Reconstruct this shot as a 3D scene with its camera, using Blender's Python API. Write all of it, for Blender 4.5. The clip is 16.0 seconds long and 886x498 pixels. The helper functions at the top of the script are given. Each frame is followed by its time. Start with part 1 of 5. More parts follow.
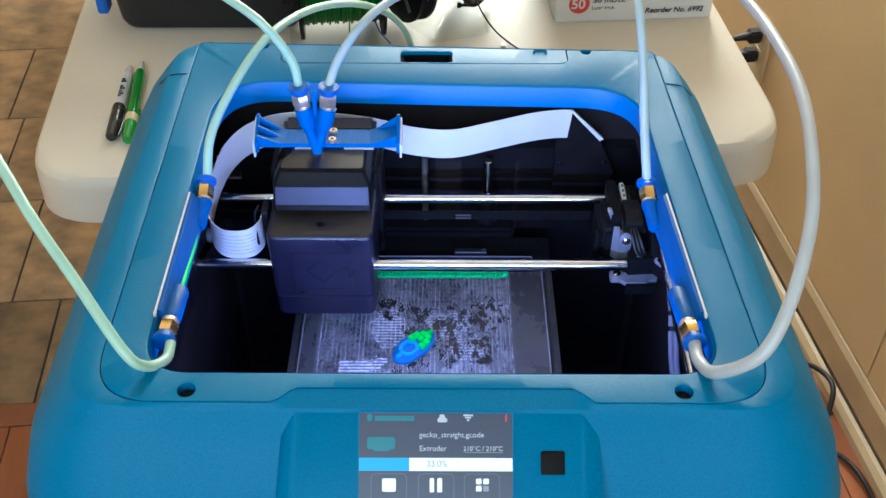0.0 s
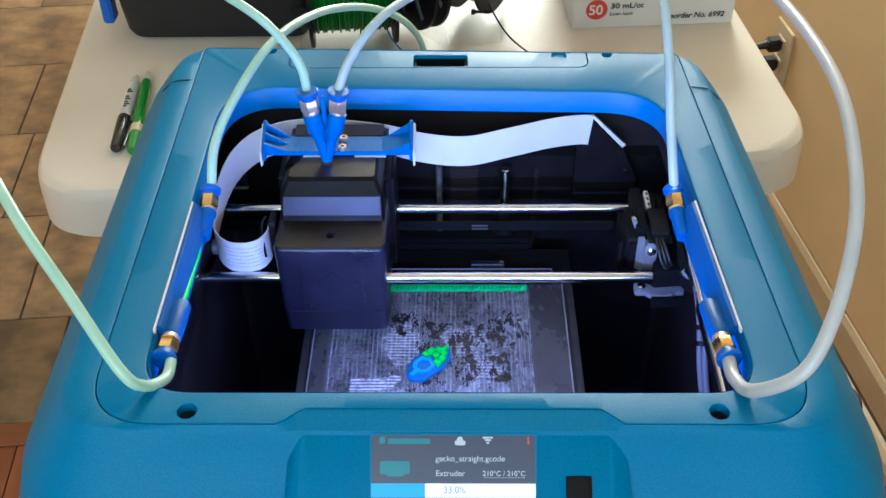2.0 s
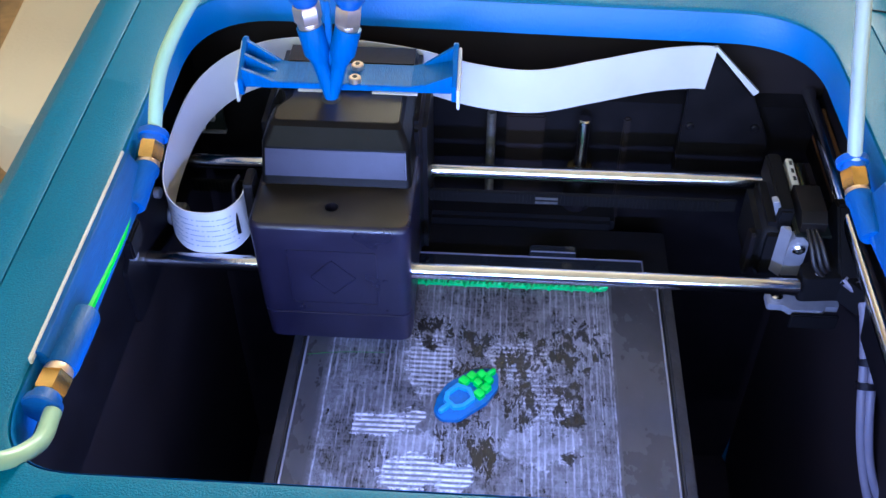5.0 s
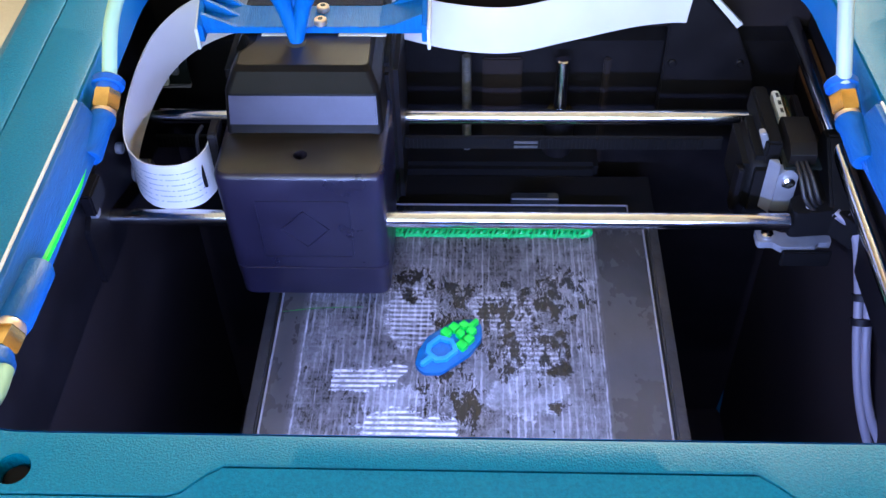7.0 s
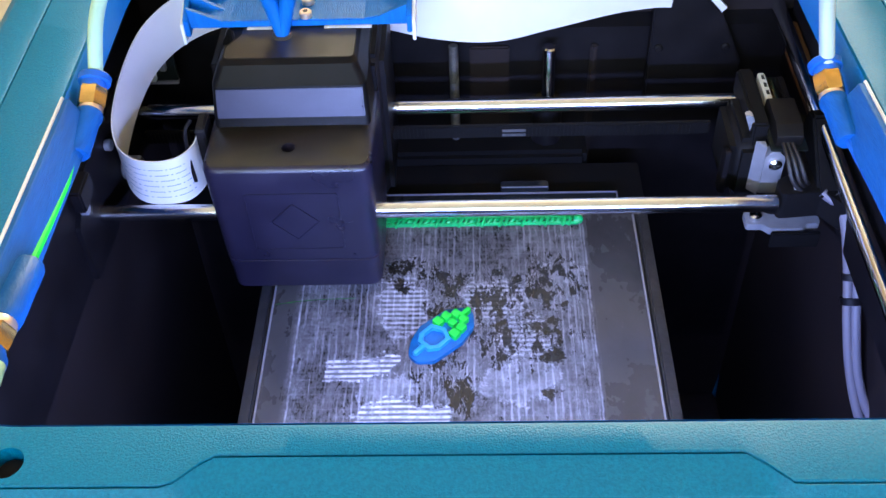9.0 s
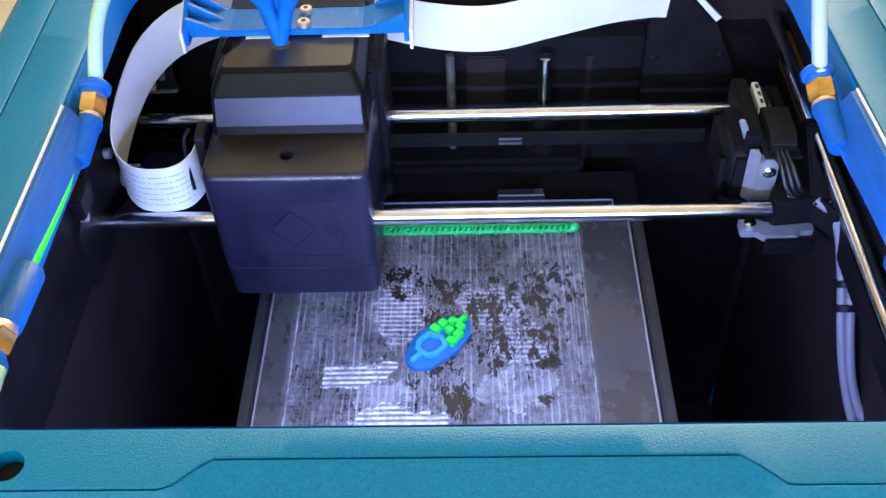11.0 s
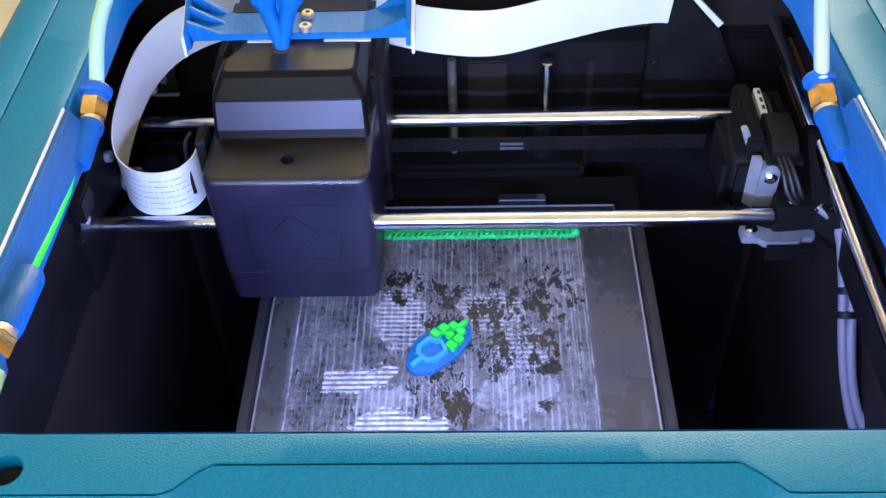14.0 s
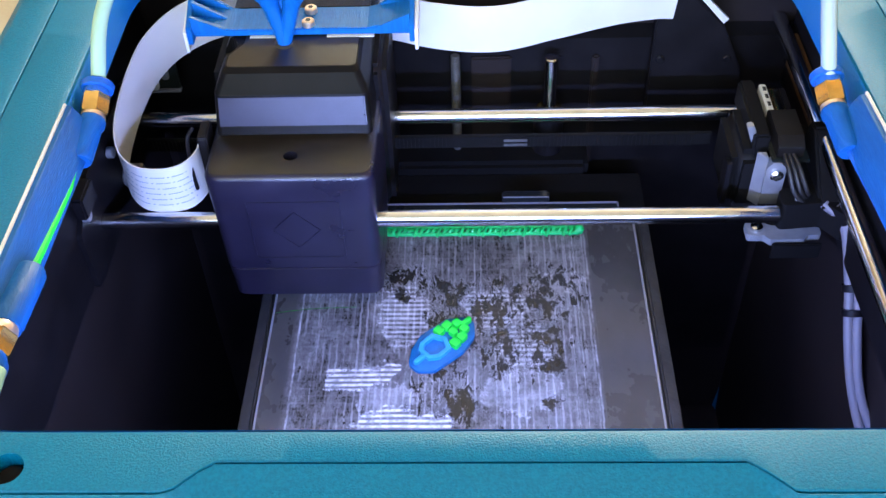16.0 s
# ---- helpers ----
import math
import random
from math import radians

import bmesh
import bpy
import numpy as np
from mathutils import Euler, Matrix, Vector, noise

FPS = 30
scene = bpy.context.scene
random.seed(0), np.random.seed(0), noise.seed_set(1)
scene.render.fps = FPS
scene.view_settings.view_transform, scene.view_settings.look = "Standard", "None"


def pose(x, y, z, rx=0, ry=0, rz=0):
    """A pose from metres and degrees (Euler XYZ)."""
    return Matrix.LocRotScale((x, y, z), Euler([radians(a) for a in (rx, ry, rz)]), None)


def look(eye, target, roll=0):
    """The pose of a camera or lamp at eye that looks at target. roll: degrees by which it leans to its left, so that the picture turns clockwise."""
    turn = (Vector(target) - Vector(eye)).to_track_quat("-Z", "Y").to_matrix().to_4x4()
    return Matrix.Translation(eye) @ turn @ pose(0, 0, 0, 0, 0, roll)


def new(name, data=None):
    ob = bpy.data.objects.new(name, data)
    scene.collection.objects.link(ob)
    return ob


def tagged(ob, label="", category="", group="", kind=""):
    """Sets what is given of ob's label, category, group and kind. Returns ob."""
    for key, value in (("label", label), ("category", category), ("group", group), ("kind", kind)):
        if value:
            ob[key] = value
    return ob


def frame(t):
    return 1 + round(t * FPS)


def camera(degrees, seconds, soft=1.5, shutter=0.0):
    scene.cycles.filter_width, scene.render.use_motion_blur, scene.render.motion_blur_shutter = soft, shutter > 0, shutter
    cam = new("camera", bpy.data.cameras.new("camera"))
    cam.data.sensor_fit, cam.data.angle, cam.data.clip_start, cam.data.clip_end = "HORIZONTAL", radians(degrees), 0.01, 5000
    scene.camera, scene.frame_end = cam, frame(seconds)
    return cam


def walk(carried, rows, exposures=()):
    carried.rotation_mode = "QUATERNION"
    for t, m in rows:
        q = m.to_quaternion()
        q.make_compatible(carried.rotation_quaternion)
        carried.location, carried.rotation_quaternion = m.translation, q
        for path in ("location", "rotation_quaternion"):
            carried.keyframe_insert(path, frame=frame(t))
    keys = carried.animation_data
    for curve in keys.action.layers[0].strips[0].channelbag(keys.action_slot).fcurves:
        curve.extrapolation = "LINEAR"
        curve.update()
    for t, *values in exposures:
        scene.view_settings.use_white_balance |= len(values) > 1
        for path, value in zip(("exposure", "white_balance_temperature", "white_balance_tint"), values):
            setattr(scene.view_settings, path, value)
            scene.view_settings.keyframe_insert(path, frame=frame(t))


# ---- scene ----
cam = camera(46.0, 16.0)
PATH = [
    (0, (0.007, -0.547, 1.37), (0.006, 0.937, 0.029), 0.2),
    (0.5, (0.002, -0.54, 1.365), (0.002, 0.94, 0.019), 0.3),
    (1, (0.005, -0.537, 1.363), (-0.003, 0.944, 0.019), 0.2),
    (1.5, (0.006, -0.534, 1.357), (-0.019, 0.961, 0.03), -0.2),
    (2, (0.005, -0.522, 1.344), (-0.021, 0.981, 0.026), -0.7),
    (2.5, (0.017, -0.498, 1.335), (-0.022, 0.995, 0.006), -1.1),
    (3, (0.052, -0.447, 1.309), (0.004, 1.019, -0.051), -1.3),
    (3.5, (0.064, -0.421, 1.291), (-0.033, 1.032, -0.08), -1.0),
    (4, (0.027, -0.382, 1.271), (-0.095, 1.068, -0.101), -0.9),
    (4.5, (-0.001, -0.351, 1.241), (-0.119, 1.107, -0.123), -0.3),
    (5, (-0.006, -0.341, 1.208), (-0.097, 1.091, -0.185), -0.1),
    (5.2, (-0.001, -0.34, 1.204), (-0.089, 1.093, -0.188), -0.3),
    (7.5, (0.001, -0.336, 1.183), (-0.072, 1.054, -0.253), -2.1),
    (8, (0.004, -0.336, 1.184), (-0.07, 1.05, -0.256), -2.6),
    (8.5, (0.004, -0.337, 1.183), (-0.068, 1.052, -0.254), -2.9),
    (9, (0.004, -0.339, 1.184), (-0.066, 1.053, -0.25), -2.9),
    (11.5, (0.004, -0.343, 1.185), (-0.059, 1.066, -0.232), -2.7),
    (12, (0.004, -0.343, 1.185), (-0.062, 1.06, -0.239), -2.8),
    (12.5, (0.004, -0.343, 1.185), (-0.063, 1.061, -0.237), -2.8),
    (13, (0.004, -0.343, 1.185), (-0.066, 1.063, -0.235), -2.8),
    (13.5, (0.004, -0.342, 1.185), (-0.064, 1.069, -0.231), -2.6),
    (14, (0.004, -0.342, 1.185), (-0.061, 1.071, -0.229), -2.5),
    (14.5, (0.003, -0.341, 1.184), (-0.061, 1.068, -0.235), -2.6),
    (15, (0.003, -0.34, 1.183), (-0.063, 1.071, -0.233), -2.5),
    (15.5, (0.003, -0.34, 1.183), (-0.065, 1.072, -0.232), -2.5),
    (16, (0.003, -0.34, 1.183), (-0.065, 1.069, -0.235), -2.5),
]
walk(cam, [(t, look(eye, target, roll)) for t, eye, target, roll in PATH],
     exposures=((0, 0.13, 5600, 3), (4.0, 0.17, 5850, 3), (5.2, 0.30, 6100, 2), (7.5, 0.57, 6550, 2), (16.0, 0.60, 6750, 2)))

# ---- world and light ----
world = bpy.data.worlds.new("world")
scene.world = world
world.use_nodes = True
wn = world.node_tree
sky = wn.nodes.new("ShaderNodeTexSky")
sky.sky_type, sky.sun_disc = "NISHITA", False
sky.sun_elevation, sky.sun_rotation = radians(40), radians(200)
wn.links.new(sky.outputs[0], wn.nodes["Background"].inputs[0])
wn.nodes["Background"].inputs[1].default_value = 0.12


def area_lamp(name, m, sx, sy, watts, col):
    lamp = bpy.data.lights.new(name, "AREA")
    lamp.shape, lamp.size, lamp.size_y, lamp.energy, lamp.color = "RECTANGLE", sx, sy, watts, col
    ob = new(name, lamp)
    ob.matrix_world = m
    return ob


# daylight: inferred east window, added fill behind the camera; then the printer's LED bar
area_lamp("assumed_window_light", look((0.44, 2.15, 1.52), (-0.25, 0.2, 0.80)), 0.95, 1.1, 90, (1.0, 0.94, 0.83))
# fill lamp added behind the camera, in an unseen opening
area_lamp("assumed_window_light", look((-0.25, -1.72, 1.65), (0.1, 0.2, 0.9)), 1.5, 1.2, 23, (0.74, 0.90, 1.0))
area_lamp("led_light", look((0.0, -0.146, 0.905), (0.0, 0.06, 0.80)), 0.26, 0.008, 0.96, (0.28, 0.38, 1.0))


# ---- materials ----
def material(name, col, rough=0.5, metal=0.0, vary=0.0, scale=30.0, bump=0.0, bump_scale=400.0, col2=None, random_by=0.0, coat=0.0, sss=0.0, spec=0.5, stretch=(1, 1, 1), rough_vary=0.0):
    """A principled material with stains at one scale, grain and relief at another."""
    m = bpy.data.materials.new(name)
    m.use_nodes = True
    nt, L = m.node_tree, m.node_tree.links
    p = nt.nodes["Principled BSDF"]
    p.inputs["Roughness"].default_value, p.inputs["Metallic"].default_value = rough, metal
    p.inputs["Coat Weight"].default_value = coat
    p.inputs["Specular IOR Level"].default_value = spec
    if sss:
        p.inputs["Subsurface Weight"].default_value = sss
        p.inputs["Subsurface Radius"].default_value = (0.004, 0.004, 0.004)
    tc = nt.nodes.new("ShaderNodeTexCoord")
    mp = nt.nodes.new("ShaderNodeMapping")
    mp.inputs["Scale"].default_value = stretch
    L.new(tc.outputs["Object"], mp.inputs[0])
    n1 = nt.nodes.new("ShaderNodeTexNoise")
    n1.inputs["Scale"].default_value, n1.inputs["Detail"].default_value = scale, 6
    L.new(mp.outputs[0], n1.inputs[0])
    mix = nt.nodes.new("ShaderNodeMix")
    mix.data_type = "RGBA"
    c2 = col2 or tuple(c * (1 - vary) for c in col)
    mix.inputs[6].default_value, mix.inputs[7].default_value = (*c2, 1), (*col, 1)
    ramp = nt.nodes.new("ShaderNodeMapRange")
    ramp.inputs[1].default_value, ramp.inputs[2].default_value = 0.35, 0.65
    L.new(n1.outputs[0], ramp.inputs[0])
    L.new(ramp.outputs[0], mix.inputs[0])
    out = mix.outputs[2]
    if random_by:
        oi = nt.nodes.new("ShaderNodeObjectInfo")
        hsv = nt.nodes.new("ShaderNodeHueSaturation")
        mr = nt.nodes.new("ShaderNodeMapRange")
        mr.inputs[3].default_value, mr.inputs[4].default_value = 1 - random_by, 1 + random_by
        L.new(oi.outputs["Random"], mr.inputs[0])
        L.new(mr.outputs[0], hsv.inputs["Value"])
        L.new(out, hsv.inputs["Color"])
        out = hsv.outputs[0]
    L.new(out, p.inputs["Base Color"])
    if rough_vary:
        rr = nt.nodes.new("ShaderNodeMapRange")
        rr.inputs[3].default_value, rr.inputs[4].default_value = rough - rough_vary, rough + rough_vary
        L.new(n1.outputs[0], rr.inputs[0])
        L.new(rr.outputs[0], p.inputs["Roughness"])
    if bump:
        n2 = nt.nodes.new("ShaderNodeTexNoise")
        n2.inputs["Scale"].default_value, n2.inputs["Detail"].default_value = bump_scale, 3
        L.new(mp.outputs[0], n2.inputs[0])
        b = nt.nodes.new("ShaderNodeBump")
        b.inputs["Strength"].default_value, b.inputs["Distance"].default_value = bump, 0.001
        L.new(n2.outputs[0], b.inputs["Height"])
        L.new(b.outputs[0], p.inputs["Normal"])
    return m


def glow(name, col, strength):
    m = bpy.data.materials.new(name)
    m.use_nodes = True
    p = m.node_tree.nodes["Principled BSDF"]
    p.inputs["Base Color"].default_value = (col[0] * 0.3, col[1] * 0.3, col[2] * 0.3, 1)
    p.inputs["Emission Color"].default_value, p.inputs["Emission Strength"].default_value = (*col, 1), strength
    p.inputs["Roughness"].default_value = 0.25
    return m


def clear(name, tint=(1, 1, 1), gloss=0.14):
    """Thin clear sheet: mostly see-through with a share of sharp reflection."""
    m = bpy.data.materials.new(name)
    m.use_nodes = True
    nt = m.node_tree
    tr, gl, mx = nt.nodes.new("ShaderNodeBsdfTransparent"), nt.nodes.new("ShaderNodeBsdfGlossy"), nt.nodes.new("ShaderNodeMixShader")
    tr.inputs[0].default_value, gl.inputs["Roughness"].default_value, mx.inputs[0].default_value = (*tint, 1), 0.08, gloss
    nt.links.new(tr.outputs[0], mx.inputs[1])
    nt.links.new(gl.outputs[0], mx.inputs[2])
    nt.links.new(mx.outputs[0], nt.nodes["Material Output"].inputs[0])
    return m


TEAL = material("teal_plastic", (0.0008, 0.180, 0.375), 0.45, vary=0.24, scale=900, bump=0.34, bump_scale=1500, rough_vary=0.1, spec=0.24)
BLUE = material("blue_print", (0.008, 0.115, 0.50), 0.38, vary=0.15, scale=60, bump=0.25, bump_scale=260, stretch=(1, 1, 9), sss=0.05)
PRINT_D = material("dark_blue_print", (0.003, 0.125, 0.33), 0.35, vary=0.2, scale=300)
PRINT_L = material("light_blue_print", (0.03, 0.34, 0.62), 0.35, vary=0.15, scale=300)
BLUE2 = material("bright_blue_print", (0.005, 0.135, 0.47), 0.45, vary=0.18, scale=90, spec=0.2, bump=0.35, bump_scale=300, stretch=(9, 1, 1), sss=0.05)
LINER = material("blue_liner", (0.004, 0.165, 0.54), 0.4, vary=0.12, scale=20, bump=0.2, bump_scale=700)
BLACK = material("black_panel", (0.027, 0.021, 0.0215), 0.55, vary=0.3, scale=15, rough_vary=0.1, spec=0.08)
BROWNBLK = material("dark_brown_plastic", (0.009, 0.0065, 0.005), 0.5, vary=0.5, scale=120, spec=0.3)
# darker copy of the head's black plastic, for bevels with a dark reflection
HEAD_DIM_SHEEN = material("black_plastic_dim_sheen", (0.0070, 0.0062, 0.0062), 0.40, vary=0.35, scale=50, bump=0.12, bump_scale=2500, rough_vary=0.07, spec=0.10)
DULLST = material("dull_steel", (0.16, 0.16, 0.17), 0.5, 0.6, vary=0.4, scale=200)
GLASSY = material("dark_glass", (0.016, 0.018, 0.021), 0.12, vary=0.3, scale=60)
# the head's black plastic with violet LED light mixed into its colour
HEAD_LED_TINT = material("black_plastic_led_tint", (0.016, 0.0135, 0.030), 0.30, vary=0.35, scale=45, bump=0.12, bump_scale=2500, rough_vary=0.09)
# browner copy: the warm room's reflection is put into the head's black
HEAD_WARM_SHEEN = material("black_plastic_warm_sheen", (0.0175, 0.0140, 0.0105), 0.29, vary=0.3, scale=60, bump=0.15, bump_scale=2500)
MATTE = material("matte_black_plastic", (0.0095, 0.0082, 0.0100), 0.5, vary=0.4, scale=60, spec=0.16)
CHROME = material("polished_steel", (0.75, 0.75, 0.76), 0.16, 1.0, vary=0.15, scale=90, bump=0.05, bump_scale=600, rough_vary=0.05)
ZINC = material("zinc_sheet", (0.32, 0.33, 0.37), 0.5, 0.3, vary=0.25, scale=90)
STEEL = material("cast_zinc", (0.36, 0.37, 0.41), 0.45, 0.5, vary=0.25, scale=70)
BRASS = material("brass", (0.83, 0.55, 0.2), 0.22, 1.0, vary=0.2, scale=200)
NICKEL = material("nickel", (0.90, 0.72, 0.58), 0.33, 0.85, vary=0.1, scale=200)
WHITEP = material("white_card", (0.75, 0.75, 0.72), 0.6, vary=0.08, scale=80)
RIBBON = material("white_ribbon", (0.71, 0.705, 0.715), 0.38, vary=0.05, scale=40)
RIBTXT = material("grey_blue_ink", (0.22, 0.3, 0.42), 0.5)
TUBE_G = material("tube_green_white", (0.42, 0.66, 0.52), 0.32, vary=0.08, scale=40, sss=0.25)
TUBE_W = material("tube_milky_white", (0.44, 0.56, 0.58), 0.32, vary=0.08, scale=40, sss=0.25)
TUBE_N = material("tube_plain_white", (0.50, 0.53, 0.55), 0.32, vary=0.08, scale=40, sss=0.25)
GREEN = material("green_filament", (0.03, 0.78, 0.06), 0.35, vary=0.15, scale=300, sss=0.1)
PURGE = material("sea_green_print", (0.015, 0.55, 0.14), 0.38, vary=0.25, scale=300, sss=0.05)
GREEN_D = material("green_coil", (0.008, 0.22, 0.018), 0.35, vary=0.4, scale=200)
BEDFRAME = material("bed_carrier", (0.025, 0.025, 0.027), 0.5, vary=0.5, scale=80, bump=0.3, bump_scale=300)
CABLE = material("grey_cable", (0.20, 0.19, 0.23), 0.5, vary=0.1)
TABLE = material("table_plastic", (0.65, 0.585, 0.475), 0.52, vary=0.05, scale=8, spec=0.3, bump=0.35, bump_scale=260, rough_vary=0.06)
WALL = material("tan_paint", (0.71, 0.515, 0.265), 0.55, vary=0.10, scale=4, bump=0.15, bump_scale=120)
TRIM = material("cream_trim", (0.52, 0.385, 0.215), 0.45, vary=0.12, scale=12)
GROUT = material("grout", (0.075, 0.055, 0.040), 0.8, vary=0.2, scale=60)
TILE = material("slate_tile", (0.42, 0.285, 0.160), 0.36, scale=13, col2=(0.175, 0.130, 0.088), random_by=0.35, bump=0.5, bump_scale=45, stretch=(1, 1.3, 1), rough_vary=0.12)
WOOD = material("orange_wood", (0.36, 0.12, 0.045), 0.4, scale=22, col2=(0.24, 0.075, 0.028), random_by=0.18, stretch=(1, 0.12, 1), bump=0.08, bump_scale=80)
STRIP = material("wood_strip", (0.30, 0.105, 0.05), 0.4, scale=30, col2=(0.2, 0.07, 0.03), stretch=(0.15, 1, 1))
PAPER = material("ceiling_white", (0.8, 0.79, 0.76), 0.8, vary=0.04)
CASE = material("black_case", (0.012, 0.012, 0.013), 0.5, vary=0.3, scale=30, bump=0.3, bump_scale=500)
CARD = material("white_box_card", (0.72, 0.69, 0.64), 0.5, vary=0.05, scale=20)
RED = material("red_ink", (0.62, 0.05, 0.04), 0.5)
INK = material("black_ink", (0.03, 0.03, 0.03), 0.5)
CORD = material("black_rubber", (0.014, 0.012, 0.012), 0.5, vary=0.3)
IVORY = material("ivory_plate", (0.62, 0.5, 0.31), 0.35, vary=0.05)
PENGREY = material("marker_barrel", (0.55, 0.56, 0.57), 0.3, vary=0.1, scale=60)
PENBLK = material("marker_cap", (0.025, 0.022, 0.02), 0.22, vary=0.2)
PENGRN = material("green_pen", (0.02, 0.26, 0.03), 0.2, vary=0.2, coat=0.3)
PENCLR = material("pen_clear_tip", (0.6, 0.62, 0.6), 0.15, vary=0.1)
COPPER = material("brown_board", (0.16, 0.075, 0.03), 0.4, vary=0.4, scale=50)
PCB = material("circuit_board", (0.012, 0.016, 0.014), 0.35, vary=0.4, scale=200)
ACRYL = clear("acrylic", (0.93, 0.94, 0.93), 0.012)
CLIP = material("clip_print", (0.005, 0.095, 0.34), 0.45, vary=0.2, scale=60, bump=0.4, bump_scale=260, stretch=(1, 1, 9), spec=0.25)
DARK = material("dull_black", (0.008, 0.0075, 0.008), 0.6, vary=0.3, spec=0.12)
SCREEN_BG = glow("screen_dark", (0.042, 0.052, 0.085), 0.9)
UI_WHITE = glow("screen_white", (0.85, 0.93, 1.0), 0.85)
UI_TEXT = glow("screen_text", (0.55, 0.62, 0.70), 0.6)
UI_BLUE = glow("screen_blue", (0.02, 0.38, 0.78), 0.8)
UI_TEAL = glow("screen_teal", (0.02, 0.24, 0.30), 0.55)
UI_GREY = glow("screen_grey", (0.3, 0.33, 0.4), 0.6)
UI_LINE = glow("screen_line", (0.10, 0.12, 0.18), 0.7)
UI_RED = glow("screen_red", (0.6, 0.06, 0.05), 0.7)
LED = glow("led_strip", (0.7, 0.72, 1.0), 6.0)


def bed_material():
    """Dark plate sheet with worn patches of dried glue, fine lines along its length and stripes across."""
    m = bpy.data.materials.new("worn_build_sheet")
    m.use_nodes = True
    nt, L = m.node_tree, m.node_tree.links
    p = nt.nodes["Principled BSDF"]
    tc = nt.nodes.new("ShaderNodeTexCoord")

    def noisy(scale, detail, stretch, rough=0.6):
        mp = nt.nodes.new("ShaderNodeMapping")
        mp.inputs["Scale"].default_value = stretch
        L.new(tc.outputs["Object"], mp.inputs[0])
        n = nt.nodes.new("ShaderNodeTexNoise")
        n.inputs["Scale"].default_value, n.inputs["Detail"].default_value, n.inputs["Roughness"].default_value = scale, detail, rough
        L.new(mp.outputs[0], n.inputs[0])
        return n.outputs[0]

    def ramp(v, lo, hi):
        r = nt.nodes.new("ShaderNodeMapRange")
        r.inputs[1].default_value, r.inputs[2].default_value = lo, hi
        L.new(v, r.inputs[0])
        return r.outputs[0]

    def op(kind, a, b):
        n = nt.nodes.new("ShaderNodeMath")
        n.operation = kind
        for i, v in enumerate((a, b)):
            if isinstance(v, float):
                n.inputs[i].default_value = v
            else:
                L.new(v, n.inputs[i])
        return n.outputs[0]

    sep = nt.nodes.new("ShaderNodeSeparateXYZ")
    L.new(tc.outputs["Object"], sep.inputs[0])
    x, y = sep.outputs[0], sep.outputs[1]

    def wave(scale, detail, size, rough=0.6, off=(1, 1, 1)):
        return op("MULTIPLY", op("SUBTRACT", noisy(scale, detail, off, rough), 0.5), size)

    xw, yw = op("ADD", x, wave(70, 12, 0.034, 0.78)), op("ADD", y, wave(75, 12, 0.034, 0.78, (1.2, 0.9, 1)))
    xe = op("ADD", x, wave(160, 4, 0.0016))

    rims = []

    def blob(cx, cy, rx, ry, edge=0.05):
        dx, dy = op("DIVIDE", op("SUBTRACT", xw, cx), rx), op("DIVIDE", op("SUBTRACT", yw, cy), ry)
        d = op("SQRT", op("ADD", op("MULTIPLY", dx, dx), op("MULTIPLY", dy, dy)), 0.0)
        if edge <= 0.05:
            rims.append(ramp(op("ABSOLUTE", op("SUBTRACT", d, 1.0), 0.0), 0.10, 0.02))
        return ramp(d, 1.0 + edge, 1.0 - edge)

    def line(at, half):
        return ramp(op("ABSOLUTE", op("SUBTRACT", xe, at), 0.0), half, half * 0.4)

    def many(*masks):
        out = masks[0]
        for m_ in masks[1:]:
            out = op("MAXIMUM", out, m_)
        return out

    inside = op("MULTIPLY", ramp(xe, -0.0885, -0.0850), ramp(xe, 0.0605, 0.0570))
    ridge = op("MULTIPLY", ramp(op("ADD", op("SINE", op("MULTIPLY", op("ADD", y, wave(60, 3, 0.0010)), 2150.0), 0.0), op("MULTIPLY", noisy(500, 5, (0.5, 1, 1), 0.7), 1.4)), 0.2, 1.3), ramp(noisy(260, 4, (1, 1, 1)), 0.25, 0.55))
    fine = ramp(op("ADD", noisy(700, 2, (1, 0.02, 1)), wave(900, 3, 0.5, 0.6, (1, 0.4, 1))), 0.52, 0.72)
    comb = op("MULTIPLY", ramp(op("ADD", op("SINE", op("MULTIPLY", xe, 1900.0), 0.0), op("MULTIPLY", noisy(140, 5, (1, 0.25, 1), 0.7), 1.8)), 1.35, 1.75), ramp(noisy(120, 5, (1, 0.3, 1)), 0.42, 0.62))
    torn_zone = many(blob(0.004, 0.004, 0.030, 0.020, 0.3), blob(-0.012, -0.046, 0.016, 0.026, 0.3), blob(0.040, 0.014, 0.018, 0.022, 0.3), blob(0.022, -0.020, 0.028, 0.020, 0.3), blob(-0.03, 0.02, 0.022, 0.014, 0.3))
    flakes = op("ADD", noisy(140, 12, (1.35, 0.62, 1), 0.78), op("MULTIPLY", torn_zone, 0.125))
    torn = ramp(flakes, 0.612, 0.624)
    curl = ramp(op("ABSOLUTE", op("SUBTRACT", flakes, 0.600), 0.0), 0.012, 0.002)
    layers = op("ADD", op("MULTIPLY", ramp(noisy(38, 10, (1, 1, 1), 0.7), 0.49, 0.52), 0.06), op("MULTIPLY", ramp(noisy(95, 10, (1.3, 0.8, 1), 0.72), 0.50, 0.53), 0.06))
    grain = op("MULTIPLY", ramp(noisy(600, 8, (1, 0.45, 1), 0.8), 0.35, 0.70), 0.13)
